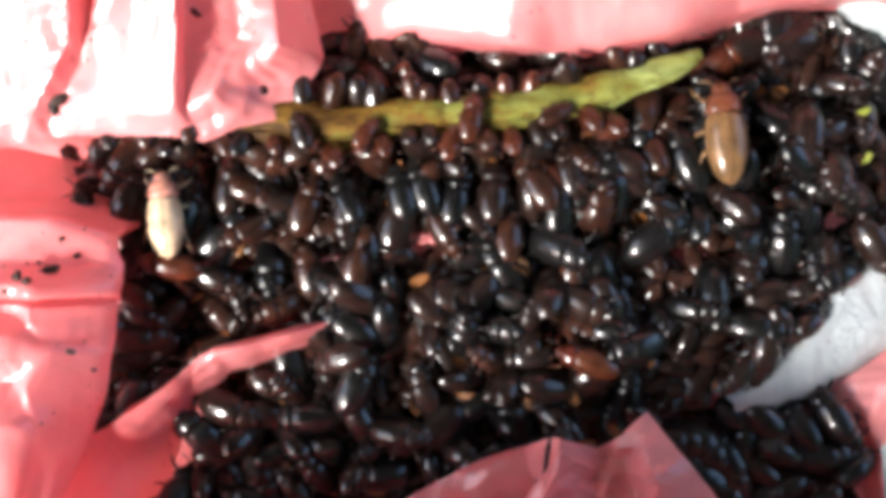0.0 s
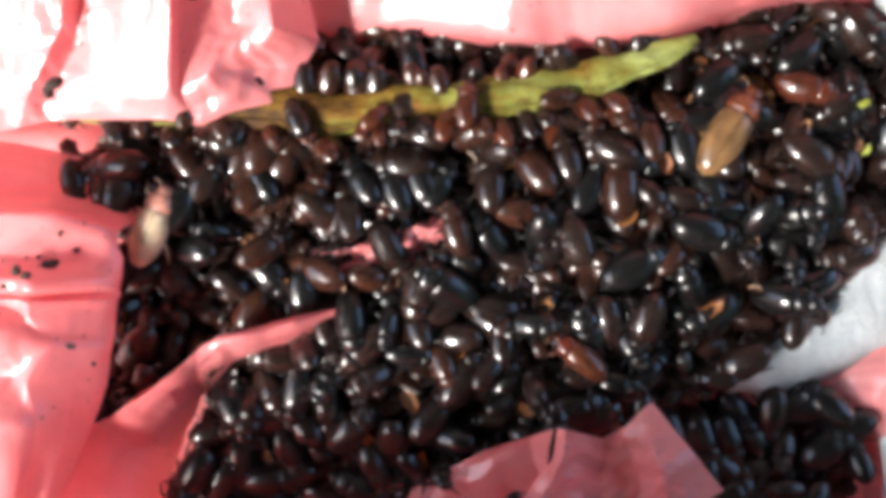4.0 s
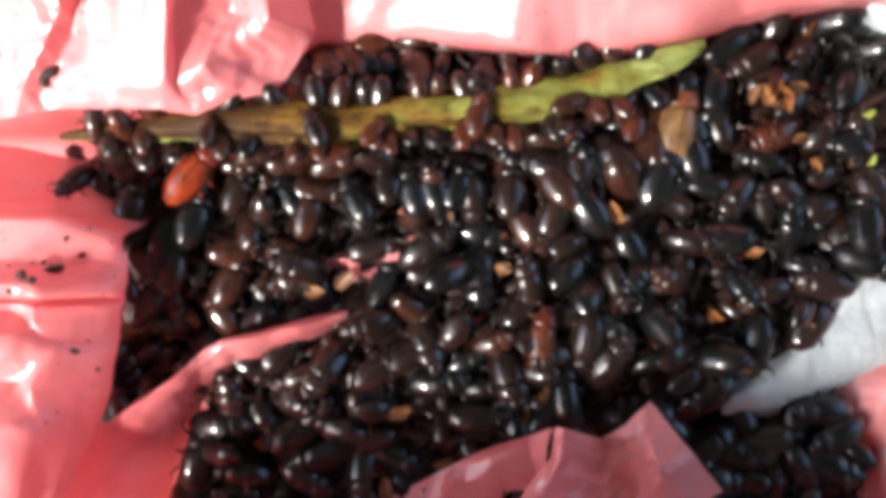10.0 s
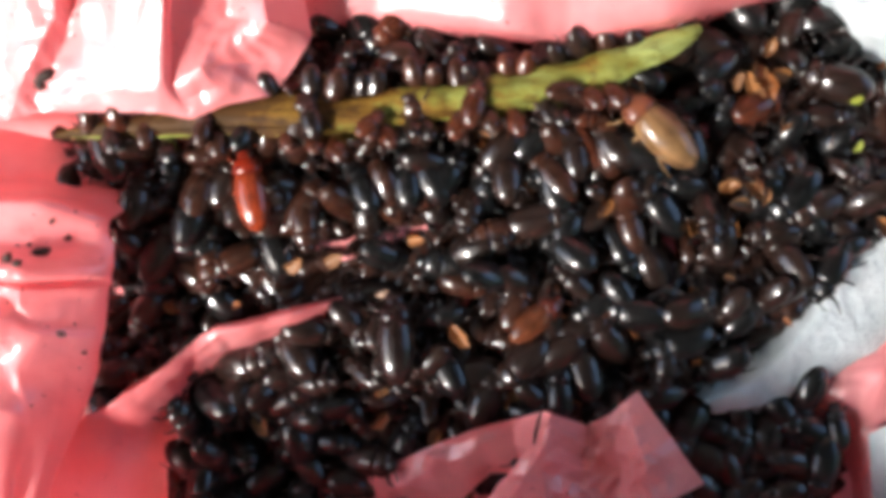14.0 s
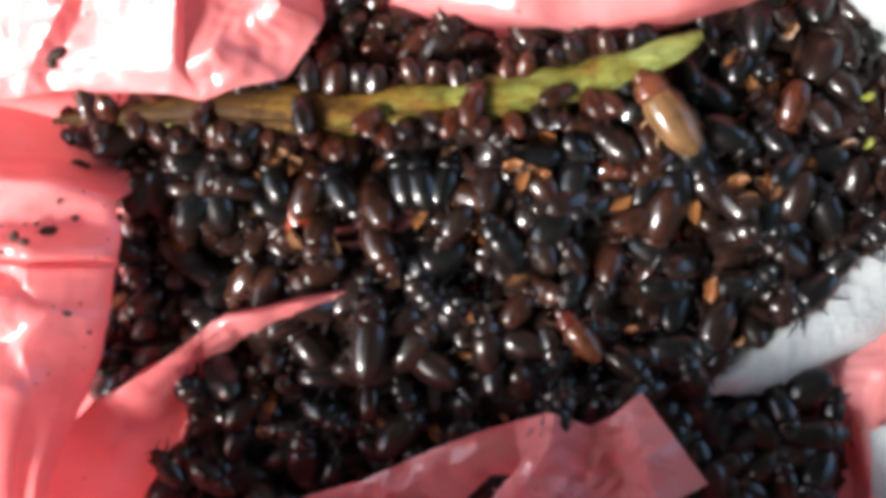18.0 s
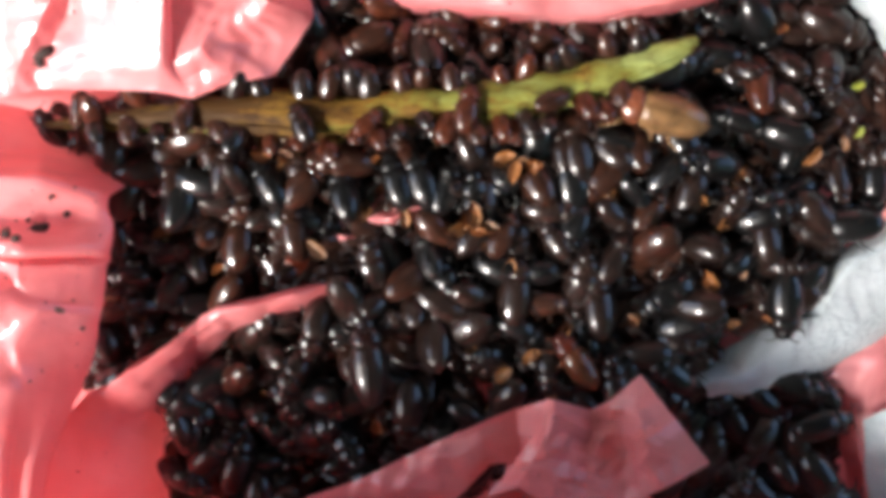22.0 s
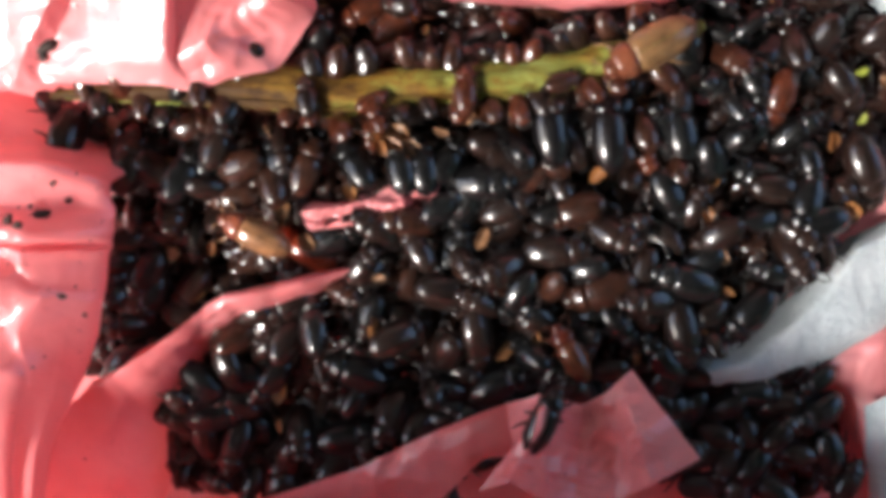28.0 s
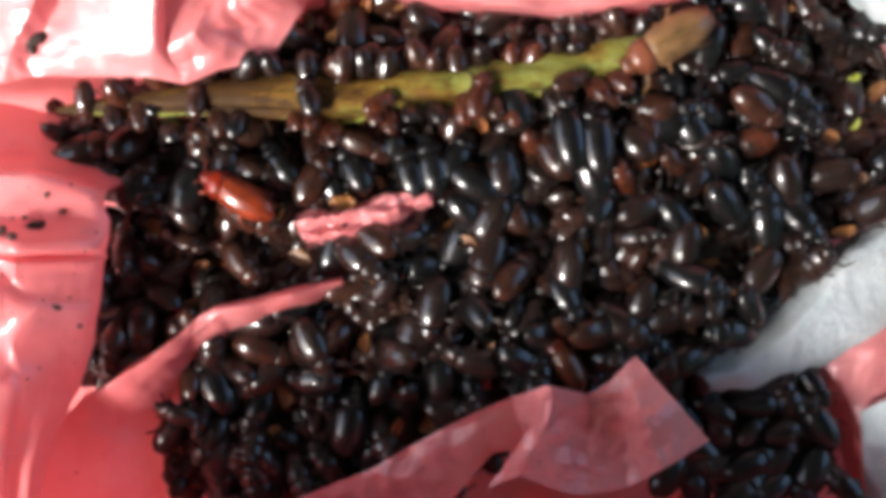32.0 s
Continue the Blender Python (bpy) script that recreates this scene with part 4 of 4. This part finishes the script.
def heap_filler():
    """The still depth of the heap: bodies too deep to tell apart."""
    rng = random.Random(9)
    verts, faces = [], []
    ring, cols = 7, 8

    def body(x, y, z):
        q = Euler((rng.uniform(-0.6, 0.6), rng.uniform(-0.6, 0.6), rng.uniform(0, 6.28))).to_matrix()
        s = rng.uniform(0.75, 1.15)
        base = len(verts)
        for i in range(ring + 1):
            u = i / ring
            w = 2.2 * max(1 - (2 * u - 1) ** 4, 0.002) ** 0.5 * (0.8 if i == 5 else 1)
            for j in range(cols):
                a = 2 * math.pi * j / cols
                p = q @ (Vector((math.cos(a) * w, (u - 0.5) * 9.5, math.sin(a) * w * 0.75)) * s)
                verts.append((p + Vector((x, y, z))) * MM)
        for i in range(ring):
            for j in range(cols):
                j2 = (j + 1) % cols
                faces.append((base + i * cols + j, base + i * cols + j2, base + (i + 1) * cols + j2, base + (i + 1) * cols + j))

    for edge, number, height in ((HEAP_EDGE, 1800, lambda x, y: surface(x, y) - 5.5), (PIT_EDGE, 130, lambda x, y: -16)):
        ex = np.array(edge)
        lo, hi = ex.min(0), ex.max(0)
        done = 0
        while done < number:
            p = (rng.uniform(lo[0], hi[0]), rng.uniform(lo[1], hi[1]))
            if inside(p, tuple(edge)):
                body(p[0], p[1], height(*p) + rng.uniform(-1.5, 1.0))
                done += 1
    tagged(new("beetle_heap", mesh_of("beetle_heap", verts, faces, HEAP)), "dark mass of beetles deep in the heap", "beetle heap", kind="stuff")


heap_filler()


def top_of(ob, x, y):
    """The highest point of a sheet near a place in plan, millimetres."""
    near = sorted(((v.co.x / MM - x) ** 2 + (v.co.y / MM - y) ** 2, v.co.z / MM) for v in ob.data.vertices)[:6]
    return max(z for _, z in near)


def frass(seed, spread, grains):
    """Droppings and dirt stuck to the film: sheet, stretch of the plan and number, then single grains."""
    rng = random.Random(seed)
    verts, faces = [], []

    def grain(x, y, z, r, long=1.0):
        turn = rng.uniform(0, 3.14)
        b = len(verts)
        for i, (u, k) in enumerate(((-1, 0.4), (-0.4, 1), (0.4, 1), (1, 0.4))):
            for j in range(6):
                a = math.pi * j / 3
                p = Vector((u * r * long, math.cos(a) * r * k * rng.uniform(0.7, 1.1), math.sin(a) * r * k * 0.6))
                p = Matrix.Rotation(turn, 3, "Z") @ p
                verts.append((p + Vector((x, y, z))) * MM)
        for i in range(3):
            for j in range(6):
                j2 = (j + 1) % 6
                faces.append((b + i * 6 + j, b + i * 6 + j2, b + (i + 1) * 6 + j2, b + (i + 1) * 6 + j))
        faces.append(tuple(b + j for j in reversed(range(6))))
        faces.append(tuple(b + 18 + j for j in range(6)))

    for ob, x0, x1, y0, y1, n in spread:
        for _ in range(n):
            x, y = rng.uniform(x0, x1), rng.uniform(y0, y1)
            grain(x, y, top_of(ob, x, y), rng.choice((0.1, 0.13, 0.17, 0.24)))
    for ob, x, y, r, long in grains:
        grain(x, y, top_of(ob, x, y), r, long)
    return tagged(new("droppings", mesh_of("droppings", verts, faces, FRASS)), "dark specks of droppings on the pink film", "droppings", kind="stuff")


lower_flap, bag_base = (next(o for o in bag.children if o.name == n) for n in ("lower_flap", "bag_base"))
frass(17, ((lower_flap, -77, -55, -26, 6, 46), (bag_base, -20, 60, 34, 44, 26)),
      ((lower_flap, -68.6, -2.2, 0.8, 1.4), (lower_flap, -64.6, -1.2, 1.0, 1.7), (lower_flap, -66.8, -2.9, 0.7, 1.2), (lower_flap, -61, 1.2, 0.5, 1.3), (lower_flap, -70.2, -4.5, 0.5, 1), (lower_flap, -61.2, -14.3, 0.5, 2.2), (lower_flap, -58.3, -17.6, 0.35, 1.5), (lower_flap, -66.5, 0.1, 0.4, 1), (lower_flap, -62.4, 4, 0.5, 1.4), (bag_base, 15.4, 36.1, 0.5, 1)))
flap_dirt = frass(18, ((upper_flap, -78, -30, 24, 44, 16),), ((upper_flap, -66.3, 28.4, 1.3, 1.5), (upper_flap, -67.2, 27, 0.8, 1.5), (upper_flap, -41.5, 41.5, 0.5, 2.6)))


def leaf_scrap(x, y, z, turn):
    ob = tagged(new("leaf_scrap", FLAKES[int(x) % 5].copy()), "small yellow-green scrap of leaf among the beetles", "leaf scrap", "leaf scraps")
    ob.data.materials.clear()
    ob.data.materials.append(LEAF)
    ob.matrix_basis = pose(x * MM, y * MM, z * MM, 20, -15, turn)
    ob.scale = (0.55, 0.6, 0.6)


for place in ((71.6, 25.6, 5, 20), (71.8, 17.6, 5, 60)):
    leaf_scrap(*place)


TISSUE_DRIFT = ((0, 1.8, 3.5, 2.9), (6, 0.2, 4.9, -5.7), (9, -0.9, 3.8, -4.7), (13, 0, 0, 0), (19, -2, 2.2, -1.3), (23, 0.4, -0.6, -3.5), (28, 0.5, -0.4, -3.9), (32, 0.8, -0.5, -2.6))
FLAP_DRIFT = ((0, -2.5, -2.5, 0), (3, -1.9, -2.9, 0), (6, -1.1, 0.2, 0), (8, -0.9, 0.2, 0), (10, -2.5, -0.5, 0), (12, -0.8, -0.7, 0), (14, -2.6, -1.4, -3), (17, -2.7, -4, -3), (19, -2, -1.7, 0), (21, -2.2, -2.8, 0), (23, 0, 0, 0), (25, 0.5, -1, 0), (28, -3, -3, 0), (32, -1.5, 0.6, 3))
UPPER_DRIFT = ((0, 0.8, -1, 0), (3, 0.2, 0, 0), (6, -0.4, 2.6, 0), (8, -1.6, 3.6, 0), (10, -1.6, 3.6, 0), (12, 0, 1.8, 0), (14, 0, 0, 0), (19, 0.4, 0.2, 0), (23, 0, -0.6, 0), (28, 0.4, -1.6, 0), (32, -0.3, 1.4, 0))
RIDGE_DRIFT = ((0, -2.6, -0.6, 0), (3, -2, -0.2, 0), (6, -1.4, 1.2, 0), (8, -2, 0.3, 0), (10, -2, 0.8, 0), (14, -0.7, 0.2, 0), (19, 0.3, -0.6, 0), (23, 0, 0, 0), (26, 0.8, -0.2, 0), (32, 0, -0.8, 0))


def drift(rows, px, py):
    """Poses that shift a thing by x and y millimetres and turn it by degrees about a point."""
    c = Vector((px * MM, py * MM, 0))
    return [(t, Matrix.Translation(c + Vector((x * MM, y * MM, 0))) @ Matrix.Rotation(radians(a), 4, "Z") @ Matrix.Translation(-c)) for t, x, y, a in rows]


def step_legs(ob, seed):
    """Legs swing back and forth about the hips, three and three."""
    for leg in [o for o in ob.children if o.name.startswith("leg")]:
        pair = ("leg_front", "leg_middle", "leg_hind").index(leg.data.name)
        left = leg.scale.x < 0
        flip = FLIP if left else Matrix.Identity(4)
        hip = Matrix.Translation((1.2 * MM, (3.0, 0.6, -1.0)[pair] * MM, -0.9 * MM))
        rows = []
        for t in range(0, 33):
            a = radians(15) * math.sin(t * 2.1 + (pair + left) * math.pi + seed)
            m = hip @ Matrix.Rotation(a, 4, "Z") @ hip.inverted()
            rows.append((t, flip @ m @ flip))
        walk(leg, rows)


def motions():
    for k, (ob, rows) in enumerate(MOVES):
        walk(ob, rows)
        if k % 5 == 0 or k >= STRIDERS:
            step_legs(ob, k)
    walk(stem, drift(STEM_DRIFT, -14.1, 23.2))
    walk(tissue, drift(TISSUE_DRIFT, 58.3, -26.2))
    walk(front_flap, drift(FLAP_DRIFT, 36, -28))
    turned = []
    for t, m in drift(FLAP_DRIFT, 36, -28):
        a = float(np.interp(t, (0, 12, 17, 21, 23, 25, 28, 32), (-23, -22, -14, -4, 0, -2, -7, -9)))
        hinge = Matrix.Translation((0.021, -0.03, 0.008))
        turned.append((t, m @ hinge @ Matrix.Rotation(radians(a), 4, "Y") @ hinge.inverted()))
    walk(front_strip, turned)
    for ob in (upper_flap, flap_dirt):
        walk(ob, drift(UPPER_DRIFT, -40, 30))
    walk(ridge_fold, drift(RIDGE_DRIFT, -40, -15))
    # the small fold is lifted and pressed down by the animals under it
    walk(middle_fold, [(t, pose(0, 0, z * MM)) for t, z in ((0, -3), (2.5, -0.6), (3.5, -0.3), (6, -3), (9, -3.5), (12, -1.2), (14, -5), (18, -4.5), (23, -5), (26, -0.8), (28, 0.3), (32, 1.5))])


motions()
